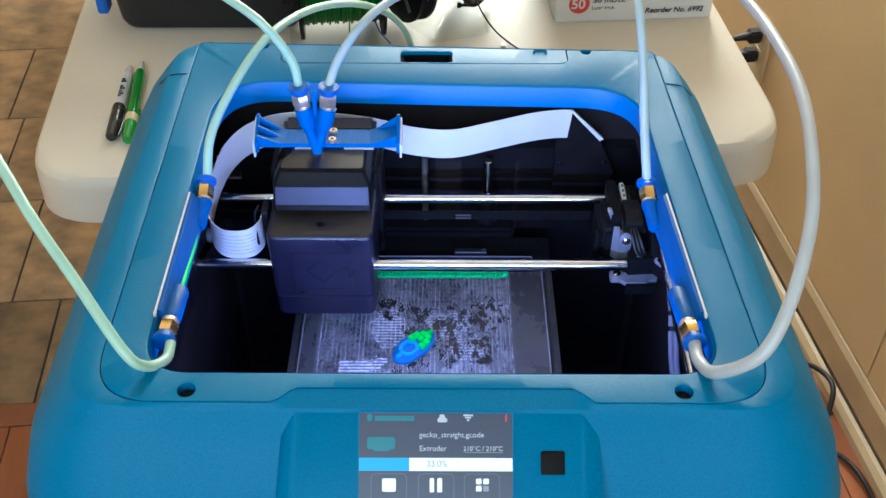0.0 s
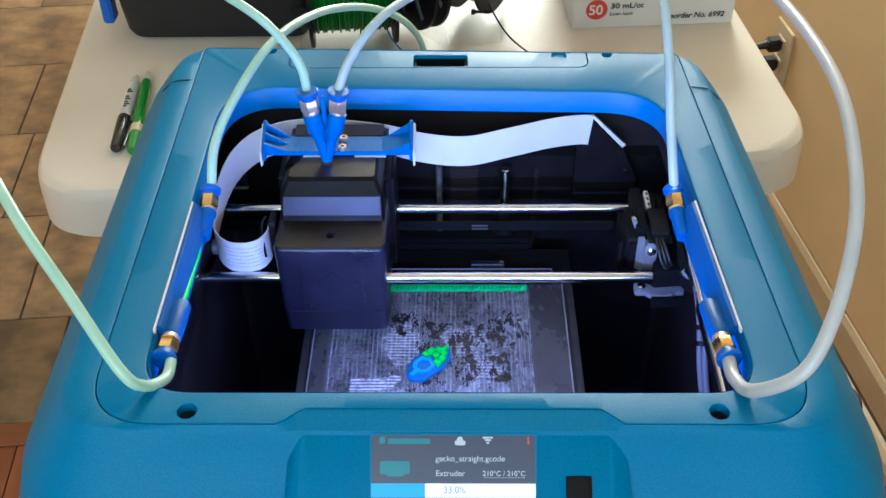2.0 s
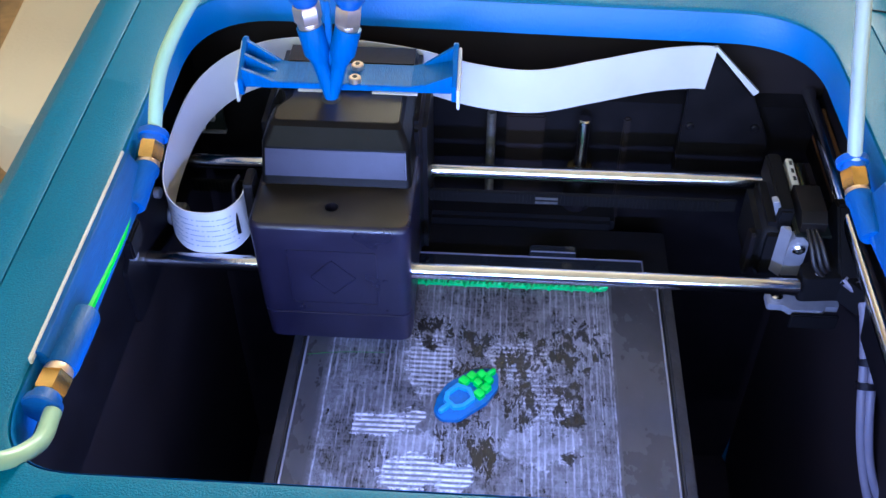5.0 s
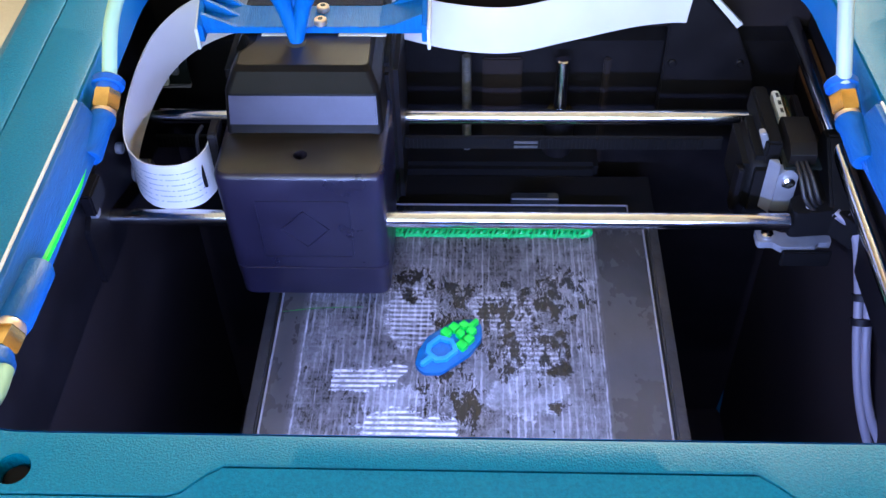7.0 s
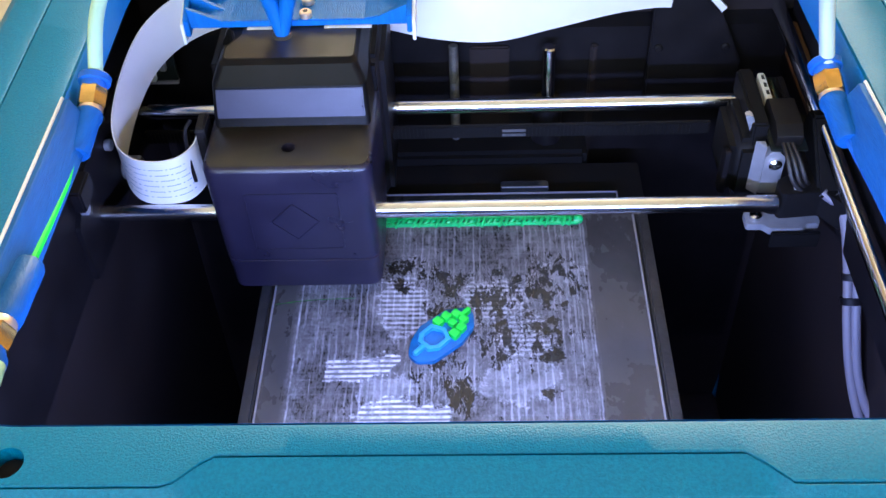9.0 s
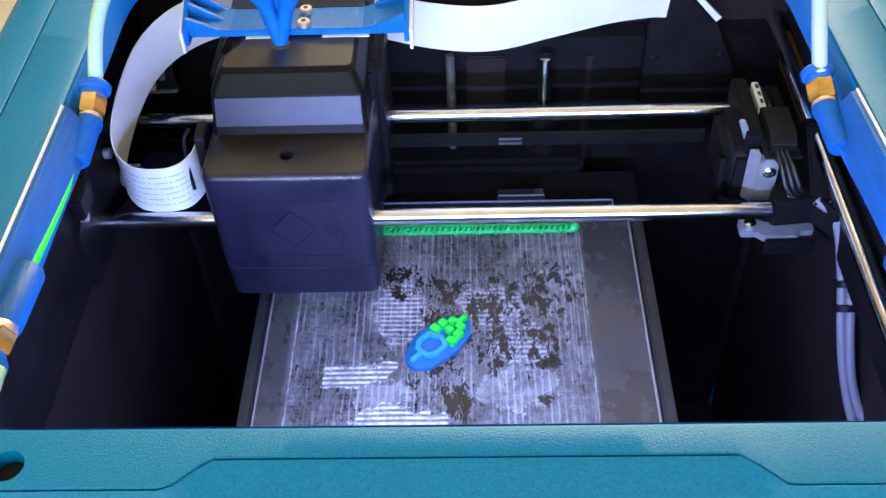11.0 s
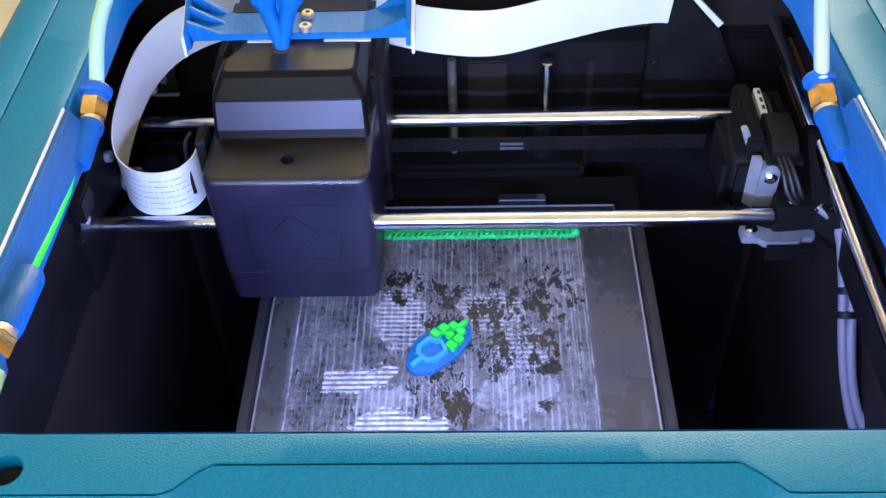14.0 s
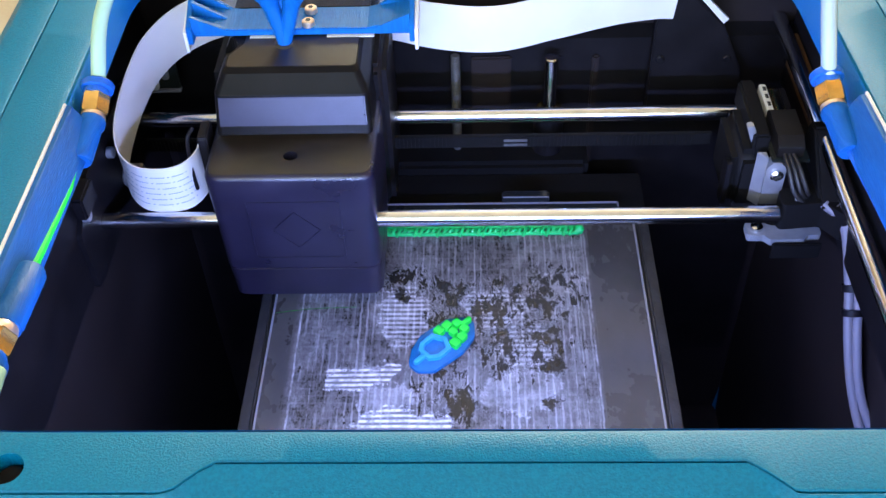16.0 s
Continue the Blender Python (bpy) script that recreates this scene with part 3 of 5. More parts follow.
# bright blue liner just inside the opening, and the dark chamber
LIN = grown(OPEN, -0.0006)
part("rim_liner", loft([level(grown(LIN, 0.0004), T - 0.0012), level(grown(LIN, -0.0002), T - 0.0022), level(grown(LIN, -0.0010), T - 0.018), level(grown(LIN, 0.012), T - 0.018), level(grown(LIN, 0.012), T - 0.0155), level(grown(LIN, 0.0004), T - 0.0150)], wrap=True), LINER, printer, "smooth bright blue inner rim")
for nm, q in (("chamber_wall", (-0.188, -0.184, -0.165, 0.150, 0.52, 0.9115)), ("chamber_wall", (0.184, 0.188, -0.165, 0.150, 0.52, 0.9115)), ("chamber_wall", (-0.184, 0.184, 0.146, 0.150, 0.52, 0.9115)),
              ("chamber_wall", (-0.184, 0.184, -0.169, -0.165, 0.52, 0.9115)), ("chamber_floor", (-0.184, 0.184, -0.165, 0.146, 0.515, 0.52))):
    part(nm, box(*q), BLACK, printer, "glossy black inner wall", smooth=None)
part("back_beam", prism([(0.138, 0.60), (0.138, 0.862), (0.1455, 0.866), (0.1455, 0.60)], -0.176, 0.176, "x"), MATTE, printer, smooth=None)
for x0, x1 in ((-0.105, -0.085), (0.0, 0.022), (0.066, 0.07)):
    part("back_rib", box(x0, x1, 0.1355, 0.1385, 0.62, 0.852, 0.001), BLACK, printer)
led = part("led_bar", box(-0.14, 0.14, -0.1615, -0.1545, 0.9045, 0.9115, 0.001), MATTE, printer, "slim LED bar under the front rim")
part("diffuser", box(-0.135, 0.135, -0.1542, -0.1528, 0.906, 0.910, 0.0005), LED, led)

# ---- front console and touch screen ----
CON = Matrix.Translation((0.0035, -0.1812, 0.9312)) @ Matrix.Rotation(radians(40.5), 4, "X")
# in the console's own plane: u across, v down the slope (negative y), w out of it


def con(u, v, w=0.0):
    return CON @ Vector((u, -v, w))


ctop = rounded([(-0.0765, 0.0055), (0.0785, 0.0055), (0.0805, 0.105), (-0.0785, 0.105)], [0.006, 0.006, 0.004, 0.004])
cbot = rounded([(-0.0835, 0.0), (0.0875, 0.0), (0.0945, 0.112), (-0.0905, 0.112)], [0.02, 0.02, 0.004, 0.004])
mid = [((a[0] * 0.72 + b[0] * 0.28), (a[1] * 0.72 + b[1] * 0.28)) for a, b in zip(ctop, cbot)]
console = part("console", loft([[con(u, v, -0.05) for u, v in cbot], [con(u, v, -0.0065) for u, v in cbot], [con(u, v, -0.0012) for u, v in mid], [con(u, v, 0.0) for u, v in ctop]], caps=True), TEAL, printer, "raised teal front panel", smooth=50)
brow = [[Vector((-0.0735, -0.1746, T + 0.0001)), Vector((0.0782, -0.1746, T + 0.0001)), con(0.0783, 0.0075, 0.0003), con(-0.0763, 0.0075, 0.0003)],
        [Vector((-0.0735, -0.1746, T - 0.008)), Vector((0.0782, -0.1746, T - 0.008)), con(0.0783, 0.0075, -0.006), con(-0.0763, 0.0075, -0.006)]]
part("console_brow", loft(brow, caps=True), TEAL, printer, smooth=None)
SX0, SX1, SY0, SY1 = -0.0415, 0.0410, 0.0085, 0.0665


def plate(u0, u1, v0, v1, w0, w1, bev=0.0, m=None):
    bm = box(u0, u1, -v1, -v0, w0, w1, bev)
    bmesh.ops.transform(bm, matrix=CON, verts=bm.verts)
    return bm


bezel = loft([[con(u, v, w) for u, v in q] for q, w in ((rect(SX0 - 0.001, SX1 + 0.001, SY0 - 0.001, SY1 + 0.001, 0.001), 0.0002), (rect(SX0 - 0.001, SX1 + 0.001, SY0 - 0.001, SY1 + 0.001, 0.001), 0.0009),
              (rect(SX0, SX1, SY0, SY1, 0.0008), 0.0009), (rect(SX0, SX1, SY0, SY1, 0.0008), 0.0002))], wrap=True)
part("screen_bezel", bezel, TEAL, printer)
screen = part("touch_screen", plate(SX0, SX1, SY0, SY1, 0.0001, 0.0006), SCREEN_BG, printer, "lit dark touch screen with progress bar", smooth=None)


def sx(px):
    return SX0 + (px - 145) / (910 - 145) * (SX1 - SX0)


def sy(py):
    return SY0 + (py - 105) / 765 * (SX1 - SX0) * 0.92


def ui(name, x0, x1, y0, y1, mat, r=2, w=0.0007):
    pts = rect(sx(x0), sx(x1), sy(y0), sy(y1), r / 765 * 0.0825, 4)
    return part(name, loft([[con(u, v, w - 0.0002) for u, v in pts], [con(u, v, w) for u, v in pts]], caps=True), mat, screen, smooth=None)


def ui_text(text, x, y, h, mat):
    return writing(text, h / 765 * 0.0825, CON @ Matrix.Translation((sx(x), -sy(y), 0.0007)), mat, screen)


ui("progress_bar", 140, 395, 345, 415, UI_BLUE)
ui("progress_track", 396, 915, 345, 415, UI_WHITE)
ui_text("33.0%", 480, 392, 44, UI_GREY)
ui_text("gecko_straight.gcode", 445, 235, 38, UI_TEXT)
ui_text("Extruder", 445, 308, 38, UI_TEXT)
ui_text("210\u00b0C / 210\u00b0C", 664, 307, 33, UI_TEXT)
ui("bar", 668, 862, 314, 317, UI_GREY)
ui("mark", 182, 208, 112, 148, UI_TEAL, 10)
ui("bar", 222, 420, 122, 148, UI_TEAL)
ui("cloud_icon", 535, 585, 130, 155, UI_TEXT, 11)
ui("cloud_icon", 545, 573, 112, 140, UI_TEXT, 12)
for k, (a, b, c) in enumerate(((664, 714, 112), (674, 704, 124), (682, 696, 138))):
    ui("wifi_icon", a, b, c, c + 9, UI_TEXT, 4)
ui("usb_icon", 874, 882, 112, 150, UI_RED)
ui("model_preview", 185, 325, 235, 300, UI_TEAL, 14, 0.0006 + 0.0002)
ui("model_preview", 215, 300, 250, 310, UI_TEAL, 14, 0.0006 + 0.0003)
for x0 in (205, 440, 668):
    pts_o, pts_i = rect(sx(x0), sx(x0 + 180), sy(428), sy(640), 0.003), rect(sx(x0 + 4), sx(x0 + 176), sy(432), sy(636), 0.0027)
    part("button_outline", loft([[con(u, v, w) for u, v in q] for q, w in ((pts_o, 0.0004), (pts_o, 0.0007), (pts_i, 0.0007), (pts_i, 0.0004))], wrap=True), UI_LINE, screen)
ui("stop_icon", 262, 330, 455, 525, UI_WHITE, 8)
ui("pause_icon", 498, 520, 452, 528, UI_WHITE, 8)
ui("pause_icon", 536, 560, 452, 528, UI_WHITE, 8)
for x0, y0, m_ in ((728, 454, UI_WHITE), (764, 454, UI_WHITE), (728, 492, UI_WHITE), (764, 492, UI_GREY)):
    ui("menu_icon", x0, x0 + 28, y0, y0 + 30, m_, 7)
pts = rect(0.0562, 0.0692, 0.0285, 0.0410, 0.0012)
pts2 = rect(0.0570, 0.0684, 0.0293, 0.0402, 0.0012)
part("home_button", loft([[con(u, v, w) for u, v in q] for q, w in ((pts, -0.002), (pts, 0.0008), (pts2, 0.0012))], caps=True), DARK, printer, "glossy black square button")

# ---- rods and carriages inside ----
GZ, GF, GB = 0.848, 0.0135, 0.090
for y, z in ((GF, GZ), (GB, GZ)):
    part("gantry_rod", rod((-0.174, y, z), (0.142, y, z), 0.004), CHROME, printer, "polished steel cross rod")
for s in (1,):
    part("side_rod", rod((s * 0.1655, -0.162, 0.868), (s * 0.1655, 0.146, 0.868), 0.004), CHROME, printer, "polished steel side rod")
blk = prism(rounded([(-0.012, 0.828), (0.112, 0.828), (0.112, 0.866), (0.08, 0.878), (0.012, 0.878), (-0.012, 0.862)], 0.004, 4), -0.180, -0.1735, "x", 0.001)
left_block = part("left_carriage", blk, MATTE, printer, "black moulded carriage end")
part("pulley", rod((-0.1735, 0.052, 0.843), (-0.164, 0.052, 0.843), 0.0062), STEEL, left_block)
for y in (-0.004, 0.04, 0.075, 0.1):
    part("bolt", rod((-0.1735, y, 0.868), (-0.170, y, 0.868), 0.003, 10), STEEL, left_block)
part("clip", box(-0.173, -0.1675, -0.012, 0.004, 0.872, 0.884, 0.001), MATTE, left_block)
right_block = part("right_carriage", prism(rounded([(0.1425, 0.0235), (0.1425, 0.0130), (0.162, 0.0150), (0.1690, 0.006), (0.1745, 0.006), (0.175, 0.058), (0.162, 0.076), (0.155, 0.030)], 0.003, 4), 0.838, 0.8535, "z", 0.0015), DARK, printer, "black moulded carriage end")
part("upright", prism([(0.012, 0.851), (0.056, 0.851), (0.052, 0.872), (0.044, 0.874)], 0.1595, 0.1725, "x", 0.0012), DARK, right_block)
part("bolt", turned((0.1500, 0.0175, 0.8534), (0.1500, 0.0175, 0.8545), [(0, 0.0014), (1, 0.0010)], 10), STEEL, right_block)
motor = part("stepper_motor", box(0.1225, 0.142, 0.034, 0.074, 0.830, 0.866, 0.005, 3), DARK, printer, "black and silver stepper motor")
part("end_cap", prism(rounded([(0.1365, 0.8405), (0.1458, 0.8405), (0.1458, 0.8625), (0.1425, 0.866), (0.1390, 0.866), (0.1365, 0.8625)], 0.0008, 2), 0.0285, 0.034, "y", 0.0008), STEEL, motor, "silver cast end plate")
part("end_cap", prism([(0.1320, 0.034), (0.1366, 0.0290), (0.1366, 0.034)], 0.8385, 0.8685, "z", 0.0004), STEEL, motor, "silver chamfered side")
part("clamp_arm", prism([(0.1275, 0.8770), (0.1305, 0.8775), (0.1400, 0.8580), (0.1350, 0.8570)], 0.041, 0.0455, "y", 0.0006), STEEL, motor, "slanting silver clamp arm")
part("edge_plate", prism(rounded([(0.034, 0.834), (0.043, 0.834), (0.043, 0.858), (0.034, 0.862)], 0.002, 3), 0.1200, 0.1224, "x", 0.0008), MATTE, motor)
sc = part("screw", turned((0.1415, 0.0286, 0.8590), (0.1415, 0.0262, 0.8590), [(0, 0.0031), (0.6, 0.0031), (1, 0.0020)], 16), CHROME, motor)
for a in (0, 90):
    part("slot", box(-0.0016, 0.0016, -0.0003, 0.0003, -0.0002, 0.0002, m=pose(0.1415, 0.0261, 0.8590, 90, 0, 0) @ pose(0, 0, 0, 0, 0, a + 20)), INK, sc, smooth=None)
bracket = part("lower_bracket", prism(rounded([(0.1335, 0.0235), (0.1410, 0.0235), (0.1440, 0.0205), (0.160, 0.0205), (0.162, 0.0235), (0.169, 0.0235), (0.169, 0.0295), (0.146, 0.0305), (0.139, 0.0345), (0.1335, 0.0330)], 0.002, 3), 0.8205, 0.8245, "z", 0.0008), ZINC, printer, "silver sheet bracket")
part("screw", turned((0.1385, 0.0285, 0.8244), (0.1385, 0.0285, 0.8270), [(0, 0.0030), (0.7, 0.0030), (1, 0.002)], 14), CHROME, bracket)
part("flange", box(0.1445, 0.168, 0.0175, 0.0200, 0.814, 0.8235, 0.0006), DARK, bracket)
board = part("endstop_board", box(0.1385, 0.1555, 0.029, 0.084, 0.8655, 0.8672, 0.0004), PCB, printer, "small dark circuit board with white socket")
part("socket", box(0.1412, 0.1446, 0.060, 0.081, 0.8671, 0.8722, 0.0005), WHITEP, board, "white socket")
for k in range(3):
    part("pin", box(0.1424, 0.1438, 0.0635 + k * 0.006, 0.0665 + k * 0.006, 0.8721, 0.8725), INK, board, smooth=None)
part("relay", prism(rounded([(0.031, 0.867), (0.031, 0.873), (0.036, 0.8765), (0.055, 0.8765), (0.0575, 0.874), (0.0575, 0.867)], 0.001, 2), 0.1405, 0.1525, "x", 0.0006), BROWNBLK, board, "dark brown block")
part("switch", box(0.1310, 0.1385, 0.038, 0.082, 0.861, 0.8745, 0.0012), DARK, board)
part("chip", box(0.1465, 0.1480, 0.060, 0.080, 0.8671, 0.8705, 0.0004), BRASS, board)
part("chip", box(0.1500, 0.1535, 0.061, 0.079, 0.8671, 0.8715, 0.0006), MATTE, board)
for k in range(3):
    part("motor_cable", hose([(0.1440 + 0.002 * k, 0.032, 0.869), (0.1450 + 0.0025 * k, 0.024, 0.866), (0.1475 + 0.003 * k, 0.018, 0.858), (0.1530 + 0.002 * k, 0.016 + 0.003 * k, 0.852)], 0.0012, 8), CORD, printer)
belt = part("drive_belt", box(-0.168, 0.122, 0.0775, 0.0795, 0.8370, 0.8445, 0.0003), DARK, printer, "black toothed belt")
bm = None
for k in range(140):
    x = -0.166 + k * 0.002
    bm = box(x, x + 0.001, 0.0768, 0.0776, 0.8375, 0.844, bm=bm)
tagged(part("tooth", bm, DARK, belt, smooth=None), kind="stuff")
for k in range(2):
    part("bar", box(0.0165, 0.0285, 0.0764, 0.0768, 0.8385 + 0.0028 * k, 0.8400 + 0.0028 * k), DULLST, belt, smooth=None)
part("side_board", box(0.1685, 0.1712, 0.064, 0.128, 0.850, 0.870, 0.0005), COPPER, printer, "brown board along the side rail")
part("side_rail", box(0.1715, 0.180, -0.15, 0.14, 0.83, 0.89, 0.001), MATTE, printer)
part("side_rail", box(-0.181, -0.176, -0.15, 0.14, 0.83, 0.89, 0.001), MATTE, printer)
lim = part("limit_board", box(-0.1765, -0.1560, 0.1145, 0.1163, 0.850, 0.873, 0.0004), PCB, printer, "small circuit board with white socket")
part("socket", box(-0.1750, -0.1670, 0.1105, 0.1145, 0.8515, 0.8575, 0.0005), WHITEP, lim, "white socket")
part("socket", box(-0.1640, -0.1605, 0.1110, 0.1145, 0.8580, 0.8690, 0.0005), STEEL, lim)
part("lever", box(-0.1735, -0.1655, 0.1125, 0.1135, 0.8640, 0.8655, 0.0002), STEEL, lim)
part("chip", box(-0.1725, -0.1680, 0.1120, 0.1145, 0.8670, 0.8715, 0.0004), WHITEP, lim)
part("board_edge", box(-0.1765, -0.1560, 0.1130, 0.1170, 0.8484, 0.8499, 0.0003), CABLE, lim)
# lift rods at the back
for x, r, mat, nm in ((-0.061, 0.0038, CHROME, "lift_rod"), (0.043, 0.0038, CHROME, "lift_rod"), (-0.0085, 0.0021, DULLST, "lead_screw")):
    part(nm, rod((x, 0.127, 0.56), (x, 0.127, 0.858), r), mat, printer)
bm = None
for k in range(60):
    bm = turned((-0.0085, 0.127, 0.80 + k * 0.001), (-0.0085, 0.127, 0.801 + k * 0.001), [(0, 0.0021), (0.5, 0.0027), (1, 0.0021)], 10, bm)
tagged(part("thread", bm, DULLST, printer), kind="stuff")
for x in (-0.061, 0.043):
    part("bearing", turned((x, 0.127, 0.795), (x, 0.127, 0.823), [(0, 0.0085), (0.9, 0.0085), (1, 0.0075)], 24), MATTE, printer)
    part("bearing_ring", turned((x, 0.127, 0.8231), (x, 0.127, 0.8246), [(0, 0.0072), (0.6, 0.0072), (1, 0.0064)], 24), BRASS, printer)
part("lift_carriage", box(-0.08, 0.066, 0.112, 0.1355, 0.770, 0.796, 0.003), DARK, printer)
arm = part("cable_bracket", prism([(0.0965, 0.82), (0.0965, 0.893), (0.106, 0.9015), (0.132, 0.8755), (0.146, 0.845), (0.146, 0.82)], 0.1285, 0.1345, "y", 0.0008), MATTE, printer, "black plate that holds the ribbon's end")
for x, z in ((0.101, 0.8545), (0.1365, 0.8545)):
    part("screw", turned((x, 0.1287, z), (x, 0.1268, z), [(0, 0.0024), (0.6, 0.0024), (1, 0.0016)], 10), MATTE, arm)
for pts in (((0.162, 0.016, 0.852), (0.1705, 0.008, 0.846), (0.1745, -0.006, 0.824), (0.1745, -0.022, 0.806), (0.1760, -0.036, 0.789), (0.1795, -0.050, 0.774), (0.1850, -0.062, 0.762)),
            ((0.1665, 0.014, 0.852), (0.1740, 0.004, 0.842), (0.1785, -0.009, 0.823), (0.1780, -0.024, 0.806), (0.1790, -0.037, 0.790), (0.1815, -0.046, 0.780), (0.1855, -0.054, 0.772))):
    part("wire_sleeve", hose(pts, 0.0023, 10), CABLE, printer, "grey cable sleeve")
for a, b in (((0.1765, -0.0075, 0.8225), (0.1766, -0.0095, 0.8200)), ((0.1763, -0.0150, 0.8140), (0.1764, -0.0170, 0.8115))):
    part("cable_tie", turned(a, b, [(0, 0.0052), (1, 0.0052)], 14), MATTE, printer, "black cable tie")

# ---- heated bed ----
BZ = 0.7948
part("bed_carrier", box(-0.1075, 0.0945, -0.115, 0.072, BZ - 0.016, BZ - 0.0045, 0.002), BEDFRAME, printer, "dark scuffed bed carrier")
for s in (-0.104, 0.091):
    part("carrier_edge", box(s - 0.003, s + 0.003, -0.112, 0.066, BZ - 0.0045, BZ - 0.0015, 0.001), BEDFRAME, printer)
bed = part("build_plate", box(-0.0995, 0.086, -0.112, 0.0635, BZ - 0.0045, BZ, 0.0006), BED, printer, "worn dark build plate with dried glue patches", smooth=None)
for x0, x1 in ((-0.0997, -0.0986), (0.0851, 0.0862)):
    part("plate_edge", box(x0, x1, -0.112, 0.0636, BZ - 0.003, BZ + 0.0003, 0.0003), STEEL, bed)
part("support_bar", box(-0.09, 0.095, 0.072, 0.112, BZ - 0.02, BZ - 0.006, 0.001), DARK, printer)
glass = part("glass_strip", box(-0.085, 0.0785, 0.0655, 0.0790, BZ - 0.0035, BZ + 0.001, 0.0004), GLASSY, printer, "dark glass strip with a bright edge")
part("edge", box(-0.085, 0.0785, 0.0791, 0.0797, BZ - 0.001, BZ + 0.0016, 0.0002), CABLE, glass)
part("edge", box(0.0786, 0.0792, 0.066, 0.0797, BZ - 0.001, BZ + 0.0014, 0.0002), CABLE, glass)
clamp = part("clamp", box(0.016, 0.042, 0.0800, 0.086, BZ - 0.004, BZ + 0.005, 0.001), GLASSY, printer)
part("edge", box(0.0165, 0.0415, 0.0798, 0.0804, BZ + 0.0044, BZ + 0.0052, 0.0002), CABLE, clamp)

# ---- the print, and the purge strip ----
random.seed(4)
pm = Matrix.Translation((-0.0150, -0.0200, BZ)) @ Matrix.Rotation(radians(46), 4, "Z") @ Matrix.Diagonal((0.88, 0.88, 1, 1))


def flat_shape(pts, z0, z1, m, bm=None, r=0.001):
    own = loft([[m @ Vector((*p, z)) for p in q] for q, z in ((rounded(pts, r, 4), z0), (rounded(pts, r, 4), z1 - 0.0002), (inset(rounded(pts, r, 4), 0.0002, (sum(p[0] for p in pts) / len(pts), sum(p[1] for p in pts) / len(pts))), z1))], caps=True)
    return join(bm, own)


prt = thing("printed_model", (-0.015, -0.02, BZ), "unfinished blue and green printed plastic piece on the build plate", "3D print")
part("brim", flat_shape([(-0.0225, -0.004), (-0.016, -0.0105), (0.004, -0.0125), (0.016, -0.0095), (0.0235, -0.002), (0.0225, 0.004), (0.014, 0.0105), (-0.004, 0.0125), (-0.014, 0.009), (-0.0225, 0.003)], 0.0, 0.0022, pm, None, 0.005), PRINT_D, prt, "deep blue base layer")
ringo = [(-0.0135, -0.004), (-0.009, -0.0075), (0.0, -0.0075), (0.0035, 0.0), (0.0, 0.0075), (-0.009, 0.0075), (-0.0135, 0.004)]
ringi = [(x * 0.72 - 0.0014, y * 0.68) for x, y in ringo]
a, b = rounded(ringo, 0.001, 4), rounded(ringi, 0.001, 4)
part("outline", loft([[pm @ Vector((*p, z)) for p in q] for q, z in ((a, 0.0022), (a, 0.0042), (b, 0.0042), (b, 0.0022))], wrap=True), PRINT_L, prt, "lighter blue raised outline")
part("stem", flat_shape([(-0.0205, -0.0012), (-0.0130, -0.0016), (-0.0130, 0.0016), (-0.0205, 0.0012)], 0.0022, 0.0042, pm), PRINT_L, prt)
for x, y, w, h in ((0.0042, -0.0062, 0.0042, 0.0052), (0.0042, 0.0062, 0.0042, 0.0052), (0.0098, -0.0058, 0.0045, 0.0046), (0.0098, 0.0058, 0.0045, 0.0046), (0.0090, 0.0, 0.0036, 0.0044), (0.0148, -0.0028, 0.0040, 0.0044), (0.0148, 0.0030, 0.0040, 0.0044), (0.0188, 0.0, 0.0065, 0.0028)):
    w, h = w * 1.16, h * 1.16
    part("green_block", flat_shape([(x - w / 2, y - h / 2), (x + w / 2, y - h / 2 + 0.0004), (x + w / 2, y + h / 2), (x - w / 2, y + h / 2 - 0.0004)], 0.0022, 0.0048, pm), GREEN, prt, "bright green raised block")
purge = thing("purge_strip", (-0.015, 0.058, BZ), "bright green ribbed strip of purged plastic on the build plate", "plastic strip")
bm = None
for k in range(46):
    x = -0.083 + k * 0.00304
    dy = 0.0012 * math.sin(k * 1.7)
    bm = hose([(x, 0.0550 + dy, BZ + 0.0008), (x + 0.0016, 0.0572, BZ + 0.0024), (x + 0.003, 0.0596 - dy, BZ + 0.0010)], 0.0009, 6, 3, bm)
bm = hose([(-0.084, 0.0560, BZ + 0.001), (-0.02, 0.0557, BZ + 0.001), (0.056, 0.0560, BZ + 0.001)], 0.0011, 8, 8, bm)
bm = hose([(-0.084, 0.0602, BZ + 0.001), (-0.02, 0.0604, BZ + 0.001), (0.056, 0.0600, BZ + 0.001)], 0.0011, 8, 8, bm)
part("strip", bm, PURGE, purge)
part("strip_end", hose([(-0.0900, 0.0578, BZ + 0.001), (-0.0875, 0.0588, BZ + 0.002), (-0.0838, 0.058, BZ + 0.0015)], 0.0019, 8, 4), BLUE2, purge, "blue tail")
part("strip_blob", turned((0.0565, 0.058, BZ + 0.0001), (0.0565, 0.058, BZ + 0.0040), [(0, 0.0022), (0.5, 0.0026), (0.9, 0.0016), (1, 0.0006)], 12), PURGE, purge)
part("string", hose([(-0.074, 0.0558, BZ + 0.0006), (-0.064, 0.046, BZ + 0.0006), (-0.053, 0.036, BZ + 0.0006), (-0.047, 0.029, BZ + 0.0006)], 0.00022, 5, 6), GREEN_D, purge, "thin green string")
